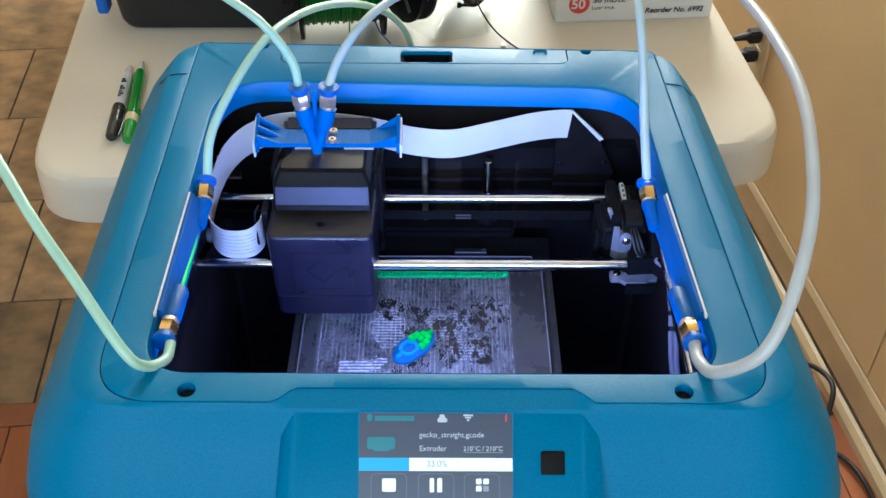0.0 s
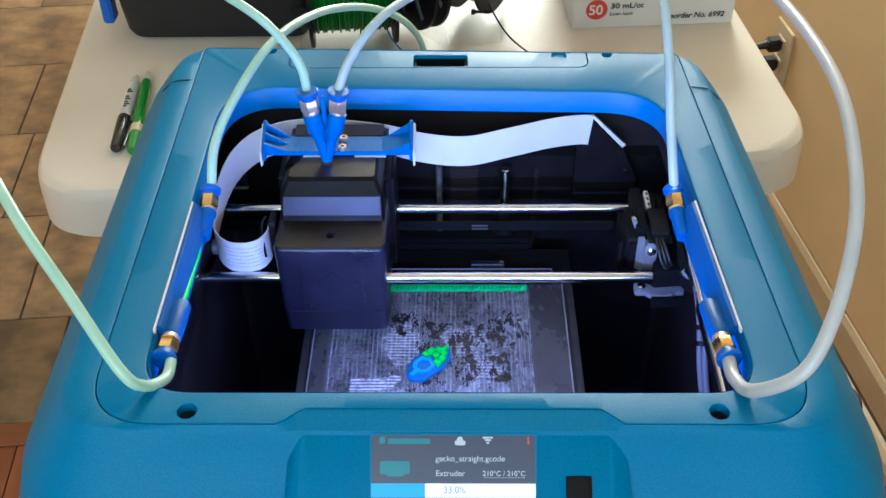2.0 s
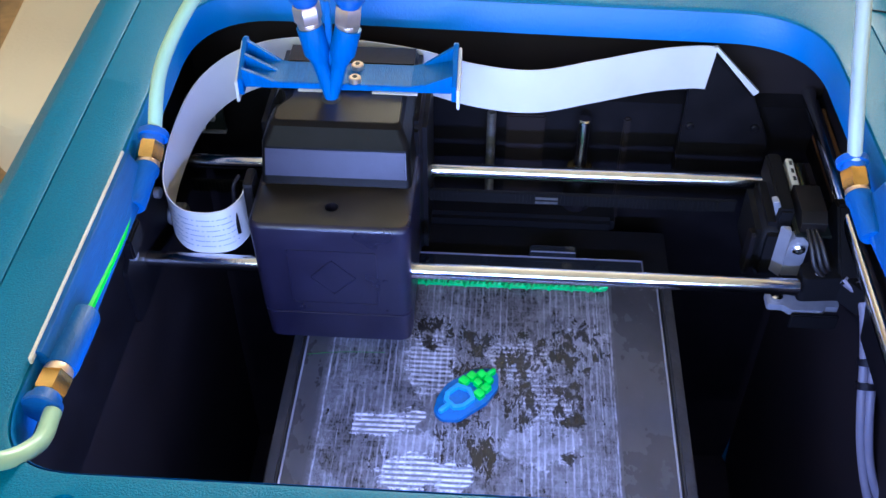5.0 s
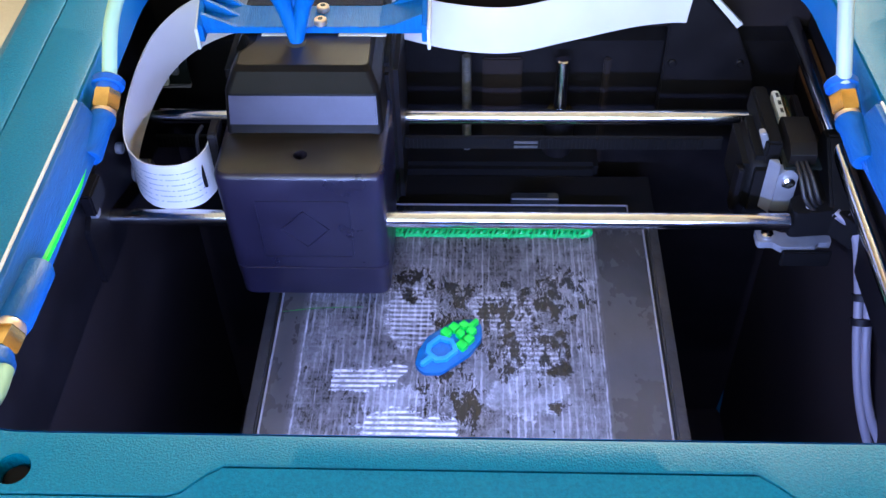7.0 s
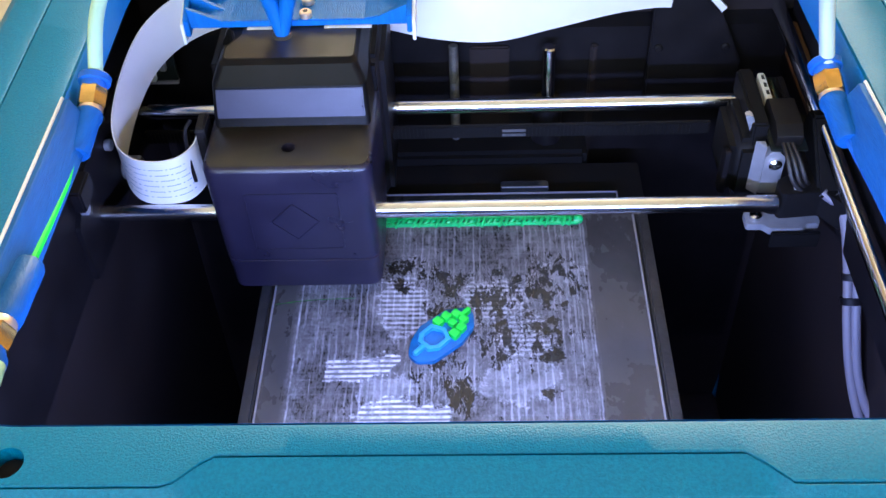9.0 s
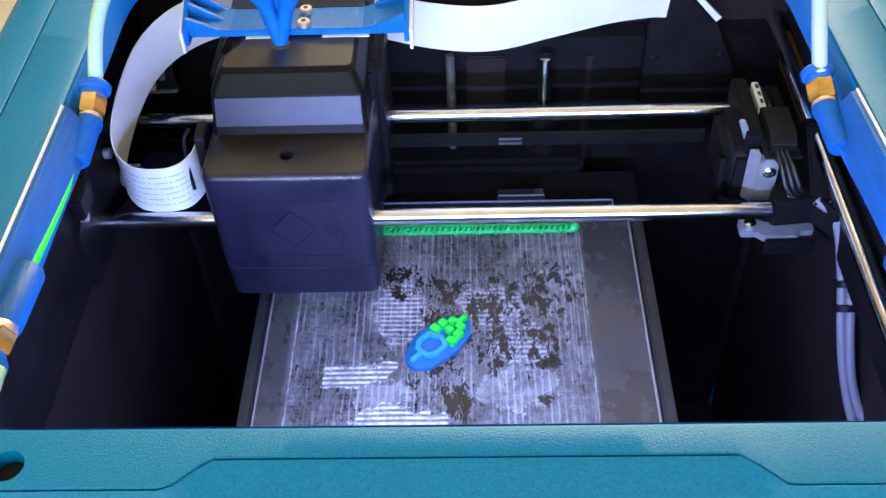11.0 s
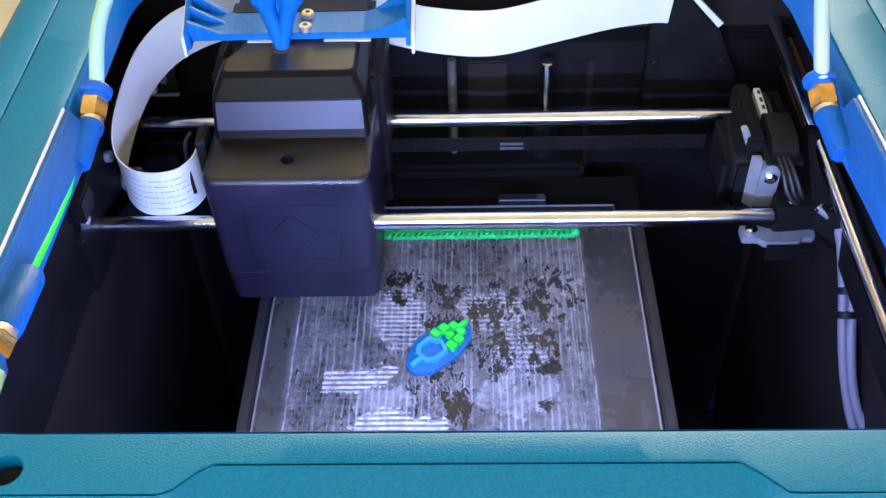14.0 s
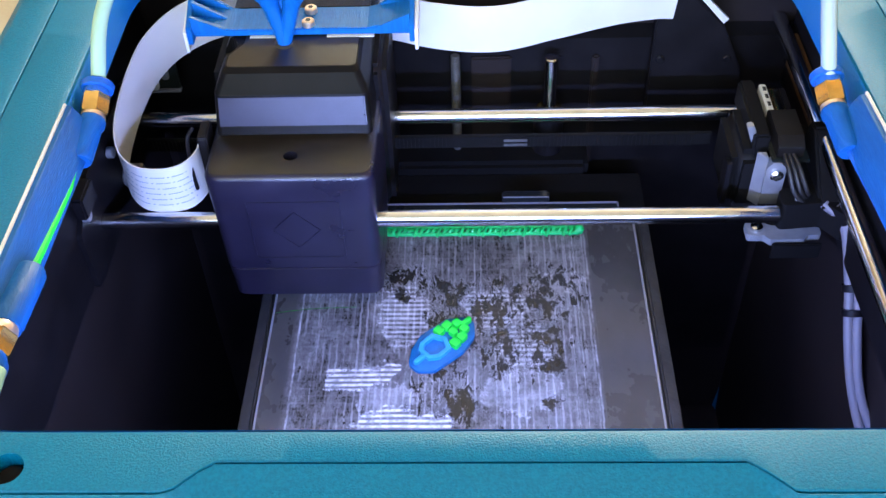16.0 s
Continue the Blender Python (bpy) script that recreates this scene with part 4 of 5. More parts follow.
part("string", hose([(-0.098, 0.0015, BZ + 0.0006), (-0.08, 0.004, BZ + 0.0006), (-0.058, 0.005, BZ + 0.0006)], 0.00014, 5, 6), GREEN_D, purge)


# ---- push-in fitting ----
def fitting(parent, at, way, mat=BRASS, r=0.0066):
    """A brass hexagon with a ringed neck and a blue release collar."""
    a, d = Vector(at), Vector(way).normalized()
    m, _ = frame_at(a, a + d)
    hexa = []
    for z, k in ((0.0, 0.93), (0.001, 1.0), (0.0078, 1.0), (0.0088, 0.93)):
        hexa.append([m @ Vector((r * k * math.cos(math.pi / 3 * i), r * k * math.sin(math.pi / 3 * i), z)) for i in range(6)])
    body = part("fitting", loft(hexa, caps=True), mat, parent, "brass hexagon push-in fitting", smooth=25)
    part("neck", turned(a - d * 0.0035, a + d * 0.0002, [(0, r * 0.8), (0.5, r * 0.86), (1, r * 0.8)], 20), NICKEL, body)
    part("collar", turned(a + d * 0.0086, a + d * 0.0150, [(0, r * 0.82), (0.1, r * 0.88), (0.45, r * 0.88), (0.5, r * 1.10), (0.9, r * 1.14), (1, r * 1.05)], 24), BLUE, body, "translucent blue release collar")
    return body


def guide(s, name_label, strand):
    """A printed clip on the rim that carries a filament between two fittings; s is the side."""
    xi = -0.1548 if s < 0 else 0.1488
    g = thing("filament_guide", (xi, -0.06, 0.925), name_label, "filament guide", "filament guides on the rim")
    g.rotation_euler.z = radians(0.0 if s < 0 else 3.0)
    wallx = -0.1613 if s < 0 else 0.1572

    def X(d):                                     # d metres from the rim towards the middle
        return wallx - s * d
    prof = rounded([(X(-0.0012), 0.9312), (X(0.0016), 0.9312), (X(0.0088), 0.9180), (X(0.0078), 0.9160), (X(-0.0012), 0.9268)], 0.0008, 3)
    part("clip_body", prism(prof, -0.116, -0.007, "y", 0.0003), CLIP, g, "layered blue printed clip")
    part("foam_strip", box(min(X(-0.0016), X(-0.0004)), max(X(-0.0016), X(-0.0004)), -0.120, -0.006, 0.9290, 0.9322, 0.0004), WHITEP, g, "thin white foam strip")
    part("sleeve", turned((xi, -0.026, 0.9180), (xi, -0.0040, 0.9210), [(0, 0.0040), (0.06, 0.0047), (0.85, 0.0049), (0.9, 0.0056), (1, 0.0056)], 20), CLIP, g)
    part("sleeve", turned((xi, -0.0885, 0.9210), (xi, -0.1170, 0.9230), [(0, 0.0050), (0.06, 0.0058), (0.9, 0.0060), (1, 0.0056)], 20), CLIP, g)
    fitting(g, (xi, -0.0010, 0.9220), (0.0, 0.80, 0.32), r=0.0060)
    part("channel_lip", box(min(X(0.0036), X(0.0050)), max(X(0.0036), X(0.0050)), -0.092, -0.022, 0.9170, 0.9212, 0.0005), BLUE2, g, "paler channel edge")
    fitting(g, (xi, -0.1205, 0.9235), (0.02 * s, -0.95, 0.05), r=0.0062)
    if strand:
        part("filament_strand", hose([(xi, -0.023, 0.9185), (xi + 0.0002, -0.045, 0.9188), (xi + 0.0002, -0.075, 0.9200), (xi, -0.099, 0.9215)], 0.0017, 8), GREEN, g, "bright green filament")
    else:
        part("filament_strand", hose([(xi, -0.019, 0.9185), (xi + 0.002, -0.05, 0.9165), (xi + 0.001, -0.08, 0.9185), (xi, -0.097, 0.9215)], 0.0016, 8), BLUE, g, "blue filament")
    return g


guide(-1, "blue printed clip with brass fittings and green filament, on rim", True)
guide(1, "blue printed clip with brass fittings and blue filament, on rim", False)

# ---- print head ----
HX = -0.081
head = thing("print_head", (HX, 0.05, 0.803), "black moulded print head on two steel rods with blue bracket", "print head")


def head_loop(hw, y0, y1, z, r, f=0.0):
    return [Vector((HX + x, y, z)) for x, y in rounded([(-hw, y0), (hw, y0), (hw, y1), (-hw, y1)], r, 6)]


low = loft([head_loop(0.0350, 0.0095, 0.050, 0.8008, 0.006), head_loop(0.0366, 0.0080, 0.052, 0.8022, 0.007), head_loop(0.0368, 0.0075, 0.066, 0.812, 0.007), head_loop(0.0373, 0.0065, 0.068, 0.8215, 0.007), head_loop(0.0366, 0.0071, 0.0675, 0.8220, 0.007)], caps=True)
part("lower_shroud", low, HEAD_LED_TINT, head, "black lower shroud")
front = part("front_cover", loft([head_loop(0.0368, 0.0068, 0.068, 0.8226, 0.007), head_loop(0.0374, 0.0062, 0.068, 0.8231, 0.007), head_loop(0.0378, 0.0050, 0.068, 0.862, 0.007), head_loop(0.0380, 0.0042, 0.068, 0.8795, 0.007),
                                  head_loop(0.0374, 0.0050, 0.0675, 0.8812, 0.0066), head_loop(0.0362, 0.0062, 0.067, 0.8820, 0.006)], caps=True), HEAD_LED_TINT, head, "glossy black front cover")
cut(front, [rod((HX, 0.0185, 0.875), (HX, 0.0185, 0.89), 0.0032, 20)])
lip = [(-0.0362, 0.0062), (0.0362, 0.0062), (0.0362, 0.0338), (-0.0362, 0.0338)]
# thin sheet added to carry the shoulder's warm reflection
cover_top = part("cover_top", loft([[Vector((HX + x, y, z)) for x, y in rounded([(a * k, b + (0.0006 if b < 0.02 and k < 1 else 0)) for a, b in lip], 0.0055, 6)] for k, z in ((1.0, 0.8818), (1.0, 0.8822), (0.985, 0.8825))], caps=True), HEAD_WARM_SHEEN, front, "black sheet on the front cover's shoulder, warm reflection in its colour")
cut(cover_top, [rod((HX, 0.0185, 0.875), (HX, 0.0185, 0.89), 0.0032, 20)])
# pressed label field and diamond on the front


def front_frame(poly_o, poly_i, name, d=0.00045):
    def P(p, z):
        return Vector((HX + p[0], 0.0062 - (p[1] - 0.8231) * 0.032 + z, p[1]))
    return part(name, loft([[P(p, 0.001) for p in poly_o], [P(p, -d) for p in poly_o], [P(p, -d) for p in poly_i], [P(p, 0.001) for p in poly_i]], wrap=True), HEAD_LED_TINT, front)


front_frame(rect(-0.0215, 0.0215, 0.830, 0.867, 0.002), rect(-0.0209, 0.0209, 0.8306, 0.8664, 0.002), "label_field")
dia = [(0, 0.8605), (0.0115, 0.8485), (0, 0.8365), (-0.0115, 0.8485)]
front_frame(rounded(dia, 0.0006, 3), rounded([(x * 0.93, 0.8485 + (z - 0.8485) * 0.93) for x, z in dia], 0.0006, 3), "diamond_emblem")
up = []
for hw, y0, y1, z, r in ((0.0362, 0.0335, 0.106, 0.8815, 0.004), (0.0362, 0.0345, 0.107, 0.884, 0.004), (0.0352, 0.0395, 0.108, 0.9005, 0.004), (0.0345, 0.0410, 0.108, 0.9025, 0.004), (0.0315, 0.0450, 0.107, 0.9085, 0.004), (0.0300, 0.0475, 0.105, 0.9100, 0.004)):
    up.append(head_loop(hw, y0, y1, z, r))
upper = part("upper_cover", loft(up, caps=True), HEAD_DIM_SHEEN, head, "black stepped upper cover", smooth=8)
cut(upper, [rod((HX - 0.0350, 0.0655, 0.870), (HX - 0.0350, 0.0655, 0.93), 0.0085, 28)])
# the strip's violet tint is LED light put into the black
part("face_strip", loft([[Vector((HX + x * 0.0338, y - 0.0002, z)) for x, y, z in q] for q in (((-1, 0.0352, 0.8865), (1, 0.0352, 0.8865), (0.985, 0.0392, 0.8995), (-0.985, 0.0392, 0.8995)), ((-1, 0.0372, 0.8865), (1, 0.0372, 0.8865), (0.985, 0.0412, 0.8995), (-0.985, 0.0412, 0.8995)))], caps=True), HEAD_LED_TINT, head, "black front strip, violet LED light put into its colour")
# the top's brown tint is a reflection put into the black
part("top_plate", loft([[Vector((HX + x, y, z)) for x, y in rounded([(-0.0292, 0.0482), (0.0294, 0.0482), (0.0294, 0.104), (-0.0235, 0.104), (-0.0235, 0.0665), (-0.0292, 0.0570)], 0.003, 5)] for z in (0.9098, 0.9102)], caps=True), HEAD_WARM_SHEEN, head, "black top plate, warm reflection put into its colour")
part("rear_block", box(HX - 0.040, HX + 0.0415, 0.060, 0.112, 0.812, 0.900, 0.004, 3), MATTE, head, "black rear carriage")
part("rear_lid", box(HX - 0.0340, HX + 0.0365, 0.0925, 0.1135, 0.899, 0.9108, 0.0035, 3), HEAD_WARM_SHEEN, head)
part("cable_clip", prism(rounded([(0.028, 0.853), (0.028, 0.886), (0.042, 0.886), (0.042, 0.853)], 0.003, 3), HX - 0.0438, HX - 0.0395, "x", 0.0008), MATTE, head, "black ribbon clamp")
part("cable_clip", hose([(HX - 0.0450, 0.030, 0.890), (HX - 0.0475, 0.026, 0.886), (HX - 0.048, 0.024, 0.872), (HX - 0.0470, 0.022, 0.860)], 0.0009, 8), MATTE, head)
part("nozzle", turned((HX, 0.035, 0.8035), (HX, 0.035, 0.7985), [(0, 0.006), (0.5, 0.005), (1, 0.001)], 12), BRASS, head)

# the blue winged bracket on top
BX = -0.0785
part("bracket_plate", prism(rounded([(BX - 0.0507, 0.072), (BX + 0.0507, 0.072), (BX + 0.0507, 0.0905), (BX - 0.0507, 0.0905)], 0.001, 2), 0.9105, 0.9140, "z", 0.0004), BLUE2, head, "blue printed bracket")
for s in (-1, 1):
    x0, x1 = BX + s * 0.0505, BX + s * 0.0530
    end = prism([(0.0695, 0.9075), (0.0935, 0.9095), (0.0935, 0.926), (0.0905, 0.927), (0.0695, 0.9165)], min(x0, x1), max(x0, x1), "x", 0.0004)
    part("bracket_wing", end, BLUE2, head, "flared blue bracket wing")
    xf = BX + s * 0.0545
    part("foam_pad", prism([(0.0690, 0.9035), (0.0935, 0.9085), (0.0935, 0.9235), (0.0690, 0.9145)], min(x1, xf), max(x1, xf), "x", 0.0003), WHITEP, head, "thin white foam pad")
    for y in (0.0725, 0.0815, 0.0900) if s < 0 else (0.0725, 0.0900):
        h = 0.006 + (y - 0.0705) * 0.25
        part("gusset", prism([(BX + s * 0.034, 0.9138), (BX + s * 0.0507, 0.9138), (BX + s * 0.0507, 0.9138 + h + 0.001)], y - 0.0010, y + 0.0010, "y"), BLUE2, head)
    ramp_bm = prism([(BX + s * 0.030, 0.9138), (BX + s * 0.0507, 0.9138), (BX + s * 0.0507, 0.9168 if s < 0 else 0.9185)], 0.0722, 0.0903, "y")
    part("ramp", ramp_bm, BLUE2, head)
for x0, x1 in ((BX - 0.024, BX - 0.006), (BX + 0.012, BX + 0.034)):
    part("paper_shim", box(x0, x1, 0.0705, 0.0745, 0.9100, 0.9106), WHITEP, head, smooth=None)
for y in (0.0752, 0.0862):
    sc = part("screw", turned((BX + 0.0035, y, 0.9139), (BX + 0.0035, y, 0.9168), [(0, 0.0030), (0.8, 0.0030), (1, 0.0024)], 16), NICKEL, head, "small nickel cap screw")
    part("socket", turned((BX + 0.0035, y, 0.9166), (BX + 0.0035, y, 0.91695), [(0, 0.0013), (1, 0.0013)], 6), INK, sc)
# Y-shaped merger
foot = Vector((-0.0855, 0.0660, 0.9095))
for fx in (-0.0935, -0.0755):
    topp = Vector((fx, 0.0700, 0.9475))
    part("merger_branch", turned(foot, topp, [(0, 0.0029), (0.5, 0.0038), (0.60, 0.0048), (0.66, 0.0062), (1, 0.0062)], 20), BLUE2, head, "blue printed Y-shaped merger")
    fitting(head, topp + Vector((0, 0, 0.003)), (topp - foot) * 0.6 + Vector((0, -0.002, 0.03)), NICKEL)
part("merger_rib", prism([(0.068, 0.915), (0.0735, 0.9145), (0.0735, 0.960), (0.071, 0.960)], -0.0865, -0.0835, "x", 0.0004), BLUE2, head)
part("inlet_ring", turned((-0.0855, 0.066, 0.9095), (-0.0855, 0.066, 0.9108), [(0, 0.0052), (0.5, 0.0050), (1, 0.0040)], 20), INK, head)

# ---- ribbon cable ----
ribbon = thing("ribbon_cable", (-0.16, 0.05, 0.86), "flat white ribbon cable looped beside the print head", "ribbon cable")


def band(ctrl, width, thick=0.0003, steps=10):
    """A flat band that stands on edge along a curve; each point is x, y, the middle's z and a lean."""
    line = spline([c[:3] for c in ctrl], steps)
    leans = [v.x for v in spline([(c[3], 0, 0) for c in ctrl], steps)]
    loops = []
    for i, p in enumerate(line):
        d = (line[min(i + 1, len(line) - 1)] - line[max(i - 1, 0)]).normalized()
        out = d.cross(Vector((0, 0, 1))).normalized()
        upv = (Matrix.Rotation(leans[i], 3, d) @ out.cross(d)).normalized()
        n = upv.cross(d).normalized()
        loops.append([p + upv * width / 2 + n * thick, p + upv * width / 2 - n * thick, p - upv * width / 2 - n * thick, p - upv * width / 2 + n * thick])
    return loft(loops, caps=True), loops


RB = [(-0.1255, 0.036, 0.8660, 0), (-0.1268, 0.027, 0.8650, 0), (-0.1325, 0.0195, 0.8640, 0), (-0.1425, 0.0165, 0.8640, 0), (-0.1540, 0.0185, 0.8650, 0), (-0.1625, 0.0280, 0.8680, 0), (-0.1655, 0.0450, 0.8735, 0),
      (-0.1630, 0.0700, 0.8820, 0), (-0.1560, 0.0900, 0.8890, 0), (-0.1420, 0.1060, 0.8940, 0), (-0.1200, 0.1155, 0.8970, 0), (-0.0900, 0.1180, 0.8970, 0), (-0.0500, 0.1140, 0.8950, 0), (-0.0170, 0.1060, 0.8920, 0), (0.0130, 0.1040, 0.8910, 0),
      (0.0430, 0.1100, 0.8940, 0), (0.0750, 0.1200, 0.8955, 0), (0.0960, 0.1260, 0.8945, 0), (0.1060, 0.1275, 0.8935, 0)]
bm, rloops = band(RB, 0.0265)
part("band", bm, RIBBON, ribbon, "plain white band", smooth=60)
part("folded_end", prism([(0.1050, 0.9065), (0.1070, 0.9070), (0.1335, 0.8800), (0.1310, 0.8775)], 0.1262, 0.1285, "y"), RIBBON, ribbon)
bm = None
for row in range(6):
    for k in range(16, 52):
        if (k * 7 + row * 5) % 9 in (0, 4):
            continue
        a, b = rloops[k], rloops[k + 1]
        f = 0.18 + row * 0.125

        def on(q, g):
            base_pt = q[0].lerp(q[3], g)
            return base_pt + (q[0] - q[1]) * 0.35
        p0, p1 = on(a, f), on(a, f).lerp(on(b, f), 0.75)
        q0, q1 = on(a, f + 0.022), on(a, f + 0.022).lerp(on(b, f + 0.022), 0.75)
        bm = bm or bmesh.new()
        bm.faces.new([bm.verts.new(v) for v in (p0, p1, q1, q0)])
if bm:
    tagged(part("printed_bar", bm, RIBTXT, ribbon, smooth=None), kind="stuff")

# ---- clear feed tubes ----
TR = 0.0031


def feed_tube(pts, mat, label, r=TR):
    return solid("feed_tube", hose(pts, r, 16, 12), mat, label, "feed tube", "feed tubes")


feed_tube([(-0.1505, -0.136, 0.9245), (-0.1505, -0.150, 0.926), (-0.157, -0.164, 0.936), (-0.166, -0.166, 0.951), (-0.194, -0.138, 0.979), (-0.216, -0.116, 1.0), (-0.239, -0.087, 1.016), (-0.289, -0.024, 1.05)], TUBE_G, "curved feed tube tinted by green filament, from the rim clip")
feed_tube([(-0.1540, 0.0085, 0.9265), (-0.1515, 0.033, 0.951), (-0.136, 0.067, 0.973), (-0.117, 0.113, 0.982), (-0.093, 0.182, 0.964), (-0.064, 0.256, 0.926), (-0.039, 0.321, 0.875), (-0.026, 0.368, 0.816), (-0.022, 0.39, 0.734)], TUBE_G, "curved feed tube tinted by green filament, arching behind the printer")
feed_tube([(0.1525, -0.134, 0.9245), (0.1520, -0.151, 0.927), (0.1560, -0.1705, 0.940), (0.1735, -0.1785, 0.963), (0.1875, -0.1625, 0.985), (0.2018, -0.128, 1.0065), (0.2090, -0.092, 1.0215), (0.2158, -0.037, 1.029), (0.2168, 0.024, 1.027), (0.2145, 0.102, 1.016), (0.199, 0.203, 1.0)], TUBE_N, "milky white feed tube looping out from the rim clip", 0.0037)
feed_tube([(0.1453, 0.0085, 0.9265), (0.1405, 0.024, 0.965), (0.138, 0.046, 1.001), (0.135, 0.075, 1.03), (0.134, 0.128, 1.044)], TUBE_W, "milky white feed tube rising from the rim clip", 0.0031)
feed_tube([(-0.0945, 0.0715, 0.962), (-0.099, 0.076, 0.983), (-0.116, 0.081, 1.007), (-0.143, 0.099, 1.018), (-0.19, 0.144, 1.018)], TUBE_G, "feed tube tinted by green filament, rising from the print head")
feed_tube([(-0.0748, 0.0715, 0.962), (-0.067, 0.083, 0.979), (-0.051, 0.101, 0.996), (-0.031, 0.137, 0.996), (0.008, 0.209, 0.981)], TUBE_W, "bluish white feed tube rising from the print head")
# ---- on the table ----
TZ = 0.73


def pen(tip, tail, label, cap, barrel, end, clip_col):
    tip, tail = Vector(tip), Vector(tail)
    p = thing("pen" if barrel is PENGRN else "marker_pen", (tip + tail) / 2 - Vector((0, 0, 0.006)), label, "pen")

    def on(s):
        return tip.lerp(tail, s)
    part("cap", turned(on(0), on(0.40), [(0, 0.0045), (0.04, 0.0058), (0.9, 0.0068), (1, 0.0066)], 20), cap, p)
    part("barrel", turned(on(0.40), on(0.86), [(0, 0.0058), (0.05, 0.0061), (0.9, 0.0060), (1, 0.0050)], 20), barrel, p)
    part("end", turned(on(0.86), on(1.0), [(0, 0.0046), (0.3, 0.0042), (0.75, 0.0030), (1, 0.0016)], 16), end, p)
    side = (tail - tip).cross(Vector((0, 0, 1))).normalized() * 0.0072
    part("clip", hose([on(0.02) + side, on(0.2) + side * 1.15, on(0.36) + side * 0.98], 0.0013, 8), clip_col, p)
    return p


mk = pen((-0.3345, 0.322, TZ + 0.0068), (-0.3455, 0.460, TZ + 0.0056), "marker pen with black cap and grey barrel lying on the table", PENBLK, PENGREY, PENCLR, PENBLK)
for k, s in enumerate((0.50, 0.53, 0.56, 0.60, 0.63, 0.70, 0.73)):
    a = Vector((-0.3345, 0.322, TZ + 0.0068)).lerp(Vector((-0.3455, 0.460, TZ + 0.0056)), s)
    part("bar", box(a.x - 0.0022, a.x + (0.003 if k % 2 else 0.0012), a.y - 0.0012, a.y + 0.0012, TZ + 0.0118, TZ + 0.0126), INK, mk, smooth=None)
gp = pen((-0.3165, 0.318, TZ + 0.0065), (-0.3340, 0.468, TZ + 0.0058), "translucent green ball pen lying on the table", PENGRN, PENGRN, PENCLR, PENGRN)
a, b = Vector((-0.3165, 0.318, TZ + 0.0065)), Vector((-0.3340, 0.468, TZ + 0.0058))
part("ring", turned(a.lerp(b, 0.20), a.lerp(b, 0.28), [(0, 0.0069), (1, 0.0069)], 20), IVORY, gp, "pale grip ring")

# black hard case
cm = pose(-0.270, 0.557, TZ, 0, 0, 0.5)
case = thing("hard_case", (-0.268, 0.66, TZ), "black hard plastic tool case with blue latch on the table", "tool case")
cl = []
for g, z in ((0.014, 0.0), (0.004, 0.003), (0.0, 0.012), (-0.004, 0.060), (-0.012, 0.062), (-0.013, 0.078)):
    cl.append([cm @ Vector((x, y, z)) for x, y in rect(-0.107 + g, 0.107 - g, g - 0.012, 0.20 - g, 0.022)])
part("lower_shell", loft(cl, caps=True), CASE, case)
cl = []
for g, z in ((-0.013, 0.080), (-0.012, 0.096), (-0.002, 0.098), (0.004, 0.140), (0.016, 0.150)):
    cl.append([cm @ Vector((x, y, z)) for x, y in rect(-0.107 + g, 0.107 - g, g - 0.012, 0.20 - g, 0.022)])
part("lid", loft(cl, caps=True), CASE, case)
bm = box(-0.132, -0.1195, -0.004, 0.018, 0.018, 0.075, 0.002, m=cm)
part("latch", bm, BLUE, case, "blue latch")

# spool holder with green filament, and a second one with black spools
holder = thing("spool_holder", (-0.09, 0.55, TZ), "clear acrylic filament stand with a green spool", "spool holder")
part("stand_post", box(-0.172, -0.163, 0.516, 0.528, TZ, TZ + 0.16, 0.001), ACRYL, holder, "clear acrylic post")
part("stand_post", box(-0.160, -0.157, 0.510, 0.532, TZ, TZ + 0.16, 0.0008), ACRYL, holder)
part("bolt", rod((-0.178, 0.522, TZ + 0.052), (-0.152, 0.522, TZ + 0.052), 0.0022, 10), MATTE, holder)
SPC = Vector((-0.114, 0.553, TZ + 0.104))
axis = Vector((1, 0.12, 0)).normalized()


def spool(c, ax, half, R, r_in, r_coil, coil_mat, flange_mat, label, coil_label, holes=False):
    s = thing("filament_spool", c - Vector((0, 0, R)), label, "filament spool", "filament spools on the table")
    for d in (-1, 1):
        ring = []
        m, _ = frame_at(c + ax * (d * half), c + ax * (d * (half + 0.004)))
        for rr, z in ((r_in, 0), (R, 0), (R, 0.004), (r_in, 0.004)):
            ring.append([m @ Vector((rr * math.cos(2 * math.pi * i / 48), rr * math.sin(2 * math.pi * i / 48), z)) for i in range(48)])
        fl = part("flange", loft(ring, wrap=True), flange_mat, s, "black spool flange")
        if holes:
            for k in range(7):
                t = 2 * math.pi * k / 7
                hm = m @ Matrix.Rotation(t, 4, "Z")
                part("spoke_mark", box(R * 0.45, R * 0.85, -0.004, 0.004, -0.0006, 0.0046, 0.0004, m=hm), STEEL, fl)
    part("hub", turned(c - ax * half, c + ax * half, [(0, r_in + 0.012), (1, r_in + 0.012)], 32), flange_mat, s)
    bm = None
    n = int(2 * half / 0.0031)
    for k in range(n):
        cc = c + ax * (-half + 0.0016 + k * 0.0031)
        wob = r_coil + 0.0016 * math.sin(k * 2.3)
        bm = turned(cc - ax * 0.00155, cc + ax * 0.00155, [(0, wob - 0.0016), (0.25, wob - 0.0004), (0.5, wob), (0.75, wob - 0.0004), (1, wob - 0.0016)], 36, bm)
    tagged(part("coil", bm, coil_mat, s, coil_label), kind="stuff")
    return s


